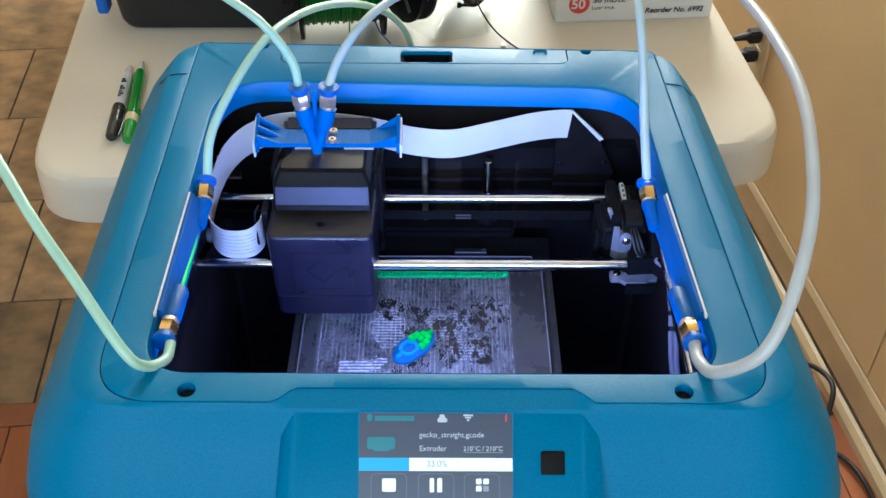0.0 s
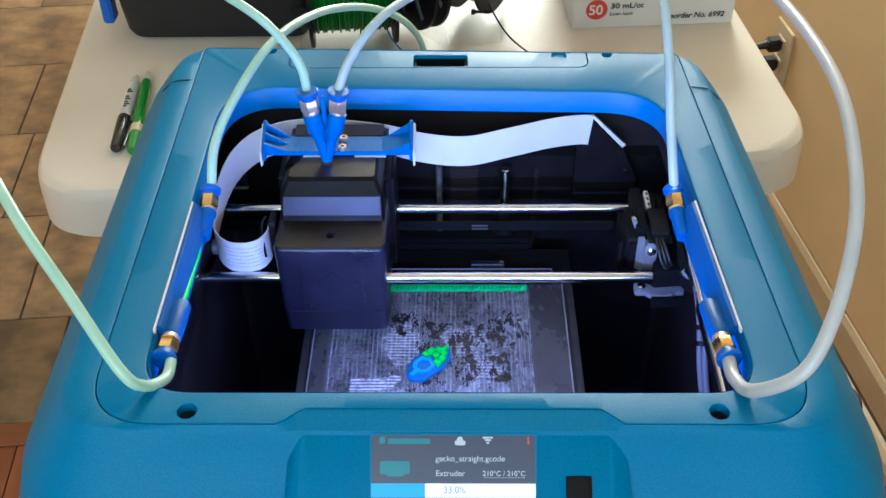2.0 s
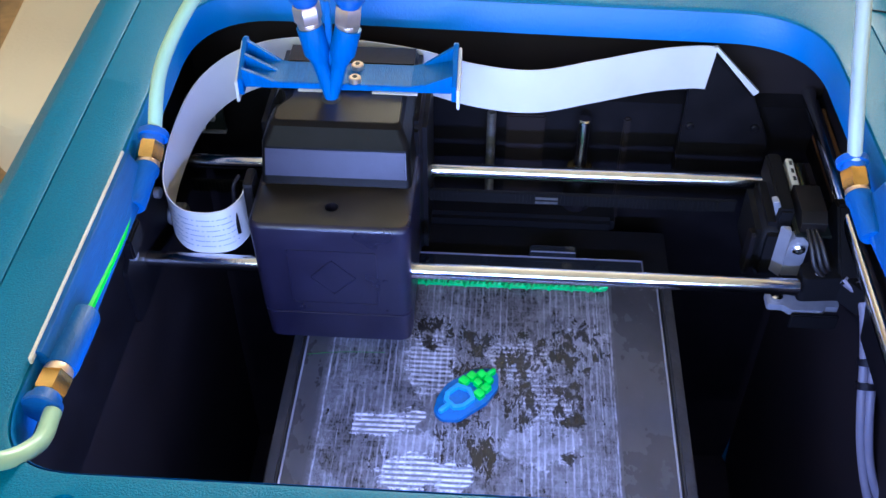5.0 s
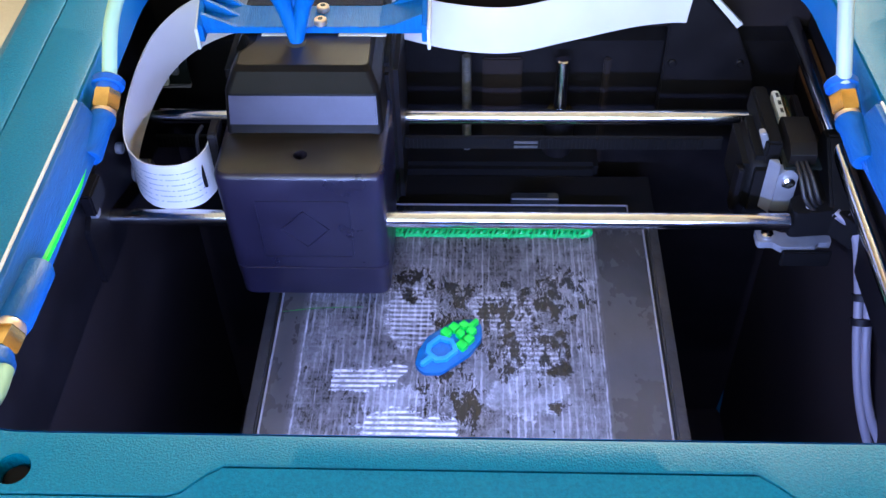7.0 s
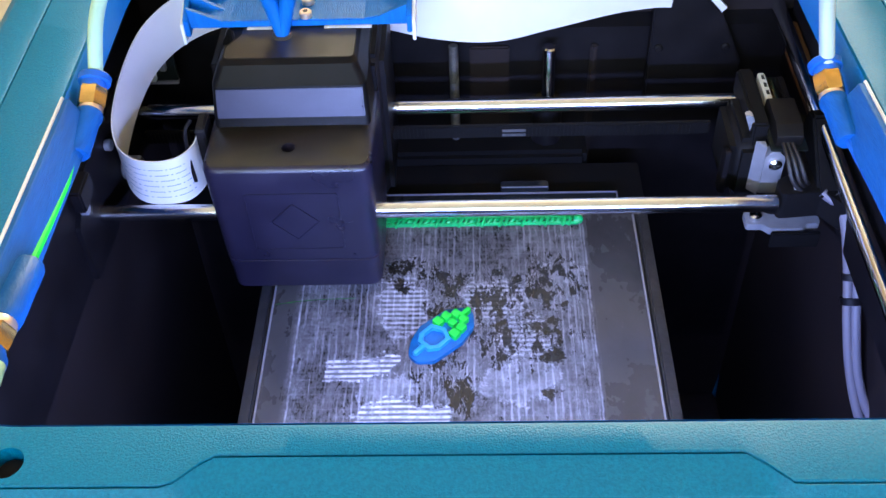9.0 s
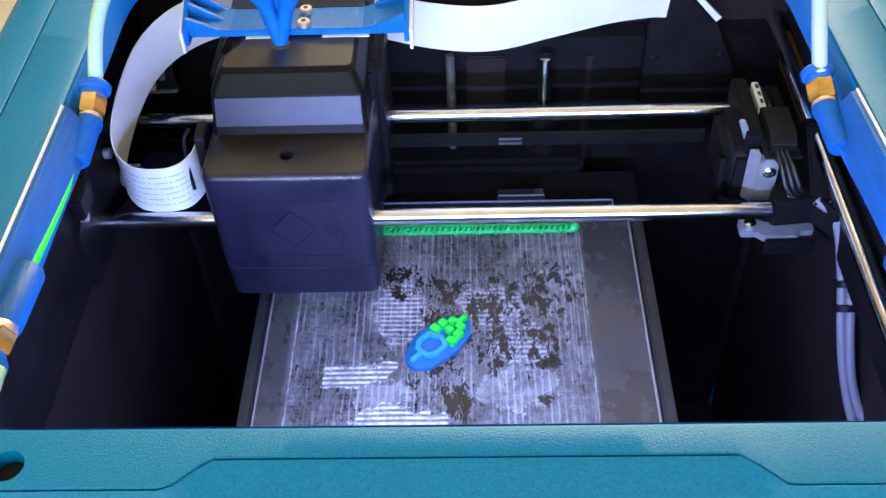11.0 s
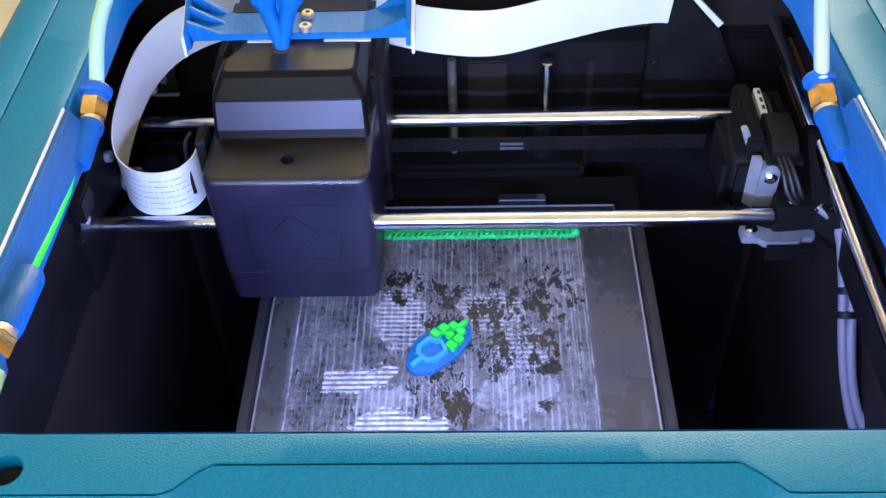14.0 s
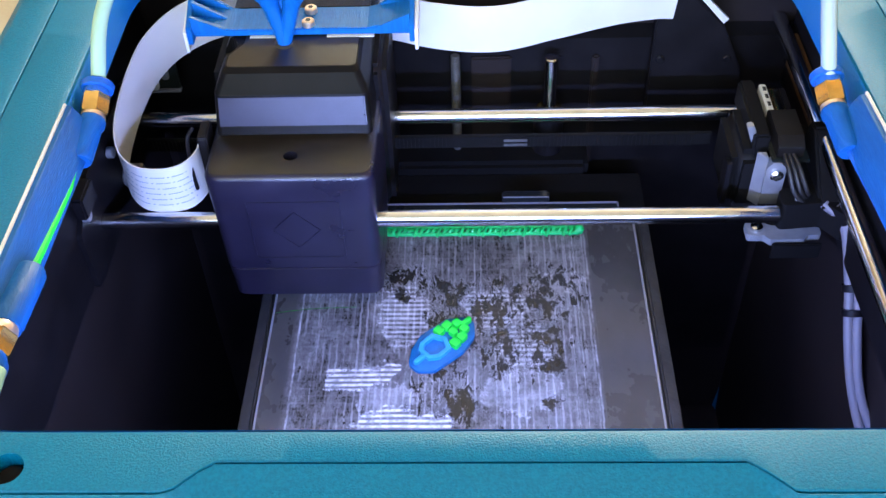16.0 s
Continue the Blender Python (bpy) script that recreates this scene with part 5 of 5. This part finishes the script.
spool(SPC, axis, 0.044, 0.100, 0.025, 0.084, GREEN_D, MATTE, "black spool of dark green filament on a clear stand", "wound dark green filament")
part("axle", rod(SPC - axis * 0.065, SPC + axis * 0.06, 0.006), ACRYL, holder)
part("filament_strand", hose([(-0.103, 0.548, TZ + 0.055), (-0.1035, 0.535, TZ + 0.03), (-0.104, 0.527, TZ + 0.006)], 0.0009, 6), GREEN_D, holder)
part("filament_strand", hose([(-0.075, 0.52, TZ + 0.12), (-0.078, 0.512, TZ + 0.075), (-0.070, 0.508, TZ + 0.03), (-0.055, 0.505, TZ + 0.008)], 0.0010, 6), BLUE, holder, "blue filament")
h2 = thing("spool_holder", (0.03, 0.62, TZ), "clear acrylic stand with black spools on the table", "spool holder")
part("stand_base", prism([(-0.066, 0.600), (-0.005, 0.520), (0.06, 0.540), (0.075, 0.70), (-0.066, 0.70)], TZ, TZ + 0.004, "z", 0.0006), ACRYL, h2)
part("stand_post", box(0.055, 0.059, 0.545, 0.60, TZ, TZ + 0.12, 0.0008), ACRYL, h2, "clear acrylic post")
part("stand_post", box(-0.064, -0.060, 0.60, 0.65, TZ, TZ + 0.12, 0.0008), ACRYL, h2)
part("bolt", turned((0.022, 0.556, TZ + 0.030), (0.045, 0.556, TZ + 0.030), [(0, 0.0034), (0.2, 0.0034), (0.2001, 0.0018), (1, 0.0018)], 12), MATTE, h2)
s2 = spool(Vector((-0.042, 0.565, TZ + 0.082)), Vector((1, 0.55, 0)).normalized(), 0.006, 0.070, 0.012, 0.05, CABLE, MATTE, "narrow black slotted spool on a clear stand", "grey winding", True)
s3 = spool(Vector((0.034, 0.602, TZ + 0.085)), Vector((1, -0.45, 0)).normalized(), 0.018, 0.070, 0.012, 0.058, BLUE, MATTE, "black spool of blue filament on a clear stand", "wound blue filament")
part("axle", rod((-0.055, 0.560, TZ + 0.082), (0.06, 0.611, TZ + 0.085), 0.005), MATTE, h2)
solid("loose_wire", hose([(0.012, 0.60, TZ + 0.08), (0.035, 0.575, TZ + 0.045), (0.06, 0.545, TZ + 0.012), (0.085, 0.515, TZ + 0.0022), (0.11, 0.49, TZ + 0.002)], 0.0011, 8), CORD, "thin black wire trailing over the table", "wire")
solid("tape_tab", box(0.072, 0.078, 0.505, 0.513, TZ, TZ + 0.006, 0.0008), IVORY, "small yellowish tape tab on the table", "tape tab")

# syringe box
sb = pose(0.140, 0.568, TZ, 0, 0, 4.5)
carton = thing("syringe_carton", (0.24, 0.65, TZ), "white cardboard carton with red roundel and black print", "carton")
part("carton_body", box(0.0, 0.190, 0.0, 0.15, 0.0, 0.11, 0.0012, m=sb), CARD, carton)
part("lid_flap", box(0.001, 0.189, 0.001, 0.149, 0.1102, 0.1112, m=sb), CARD, carton, smooth=None)
face = sb @ pose(0, -0.0006, 0, 90)
roundel = turned(face @ Vector((0.0275, 0.0245, -0.0002)), face @ Vector((0.0275, 0.0245, 0.0003)), [(0, 0.0125), (1, 0.0125)], 32)
part("roundel", roundel, RED, carton, "red round mark")
writing("50", 0.017, face @ pose(0.0178, 0.0188, 0.0005), CARD, carton, bold=0.0004)
writing("30 mL/cc", 0.0092, face @ pose(0.0435, 0.0255, 0.0002), INK, carton, bold=0.0002, wide=1.15)
writing("Luer lock", 0.0066, face @ pose(0.0428, 0.0165, 0.0002), INK, carton, wide=1.1)
writing("Reorder No. 6992", 0.0094, face @ pose(0.1080, 0.0098, 0.0002), INK, carton, bold=0.00025, shear=0.15)
side = sb @ pose(-0.0006, 0.15, 0, 90, 0, -90)
for k in range(3):
    part("bar", box(0.02 + k * 0.012, 0.028 + k * 0.012, 0.03, 0.045, 0.0, 0.0005, m=side), INK, carton, smooth=None)

# ---- wall outlet and cords ----
OUT = ROOM @ pose(0.0015, 0.405, 0.348, 0, 0, 0)
outlet = thing("wall_outlet", OUT.translation, "ivory wall outlet with two black plugs", "wall outlet")
part("cover_plate", box(-0.005, 0.0, -0.036, 0.036, -0.058, 0.058, 0.0015, m=OUT), IVORY, outlet)
for k, z in enumerate((0.022, -0.018)):
    part("socket", box(-0.0072, -0.0045, -0.016, 0.016, z - 0.013, z + 0.013, 0.001, m=OUT), IVORY, outlet)
    pl = thing("power_plug", OUT @ Vector((-0.03, 0, z)), "black moulded power plug in the wall outlet", "plug", "plugs in the outlet")
    part("plug_body", box(-0.034, -0.0075, -0.012, 0.012, z - 0.012, z + 0.012, 0.004, 3, OUT), CORD, pl)
    part("strain_relief", turned(OUT @ Vector((-0.033, 0, z)), OUT @ Vector((-0.062, 0, z - 0.004)), [(0, 0.0085), (0.3, 0.007), (1, 0.0042)], 16), CORD, pl)
    part("cord", hose([OUT @ Vector(v) for v in ((-0.060, 0, z - 0.004), (-0.10, 0.0, z - 0.012), (-0.15, 0.01, z - 0.04), (-0.19, 0.02, z - 0.14), (-0.20, 0.03, z - 0.26), (-0.21, 0.06, 0.006 - 0.352))], 0.0034, 8), CORD, pl)
    if k == 0:
        part("tag", box(-0.095, -0.072, -0.001, 0.001, z - 0.020, z + 0.006, 0.0004, m=OUT), WHITEP, pl, "white paper tag")
solid("loose_cable", hose([(0.50, 0.64, 0.006), (0.56, 0.662, 0.006), (0.61, 0.666, 0.008), (0.640, 0.640, 0.03), (0.649, 0.580, 0.052), (0.634, 0.535, 0.03), (0.620, 0.506, 0.007), (0.628, 0.486, 0.006),
    (0.650, 0.462, 0.008), (0.664, 0.42, 0.012), (0.672, 0.36, 0.006), (0.66, 0.25, 0.006)], 0.0045, 10), CORD, "black power cable looped over the wooden floor against the baseboard", "cable")
for k in range(9):
    u, v = -0.026 - 0.075 * random.random() ** 3, 0.33 - 0.56 * random.random()
    p = ROOM @ Vector((u, v, 0.0))
    solid("debris_crumb", turned(p, p + Vector((0.001, 0, 0.004)), [(0, 0.0016 + 0.0012 * (k % 3)), (0.6, 0.0018 + 0.0010 * (k % 2)), (1, 0.0008)], 6), CORD, "small dark crumb on the floor by the baseboard", "crumb", "floor crumbs")

# ---- floor pieces ----
random.seed(11)
cache = {}


def piece(name, w, l, x, y, mat, turn=TILTED, h=0.004, gap=0.0022):
    key = (name, round(w, 3), round(l, 3))
    if key not in cache:
        cache[key] = mesh_of(name, box(gap / 2, w - gap / 2, gap / 2, l - gap / 2, -0.004, h - 0.004, 0.0006, 1), mat)
    ob = new(name, cache[key])
    ob.parent = floor
    ob.matrix_basis = turn @ Matrix.Translation((x, y, 0))
    return ob


for r in range(9):
    y0, y1 = (0.637, 0.886) if r == 0 else (0.586 + 0.30 * r, 0.886 + 0.30 * r)
    x = -2.516 + (-0.21, 0.0, -0.10, -0.136, -0.05)[r % 5]
    while x < 1.0:
        middle = TILTED @ Vector((x + 0.15, y0 + 0.15, 0))
        if -2.13 < middle.x < 0.72 - 0.1405 * (middle.y - 0.753):       # between the two long walls
            piece("tile", 0.30, y1 - y0, x, y0, TILE, gap=0.004)
        x += 0.30
piece("threshold", 3.2, 0.046, -2.0, 0.590, STRIP, h=0.007, gap=0.0)
for k in range(34):
    for q in range(3):
        piece("plank", 0.083, 0.80, -1.9 + 0.083 * k, 0.590 - 0.80 * (q + 1), WOOD)
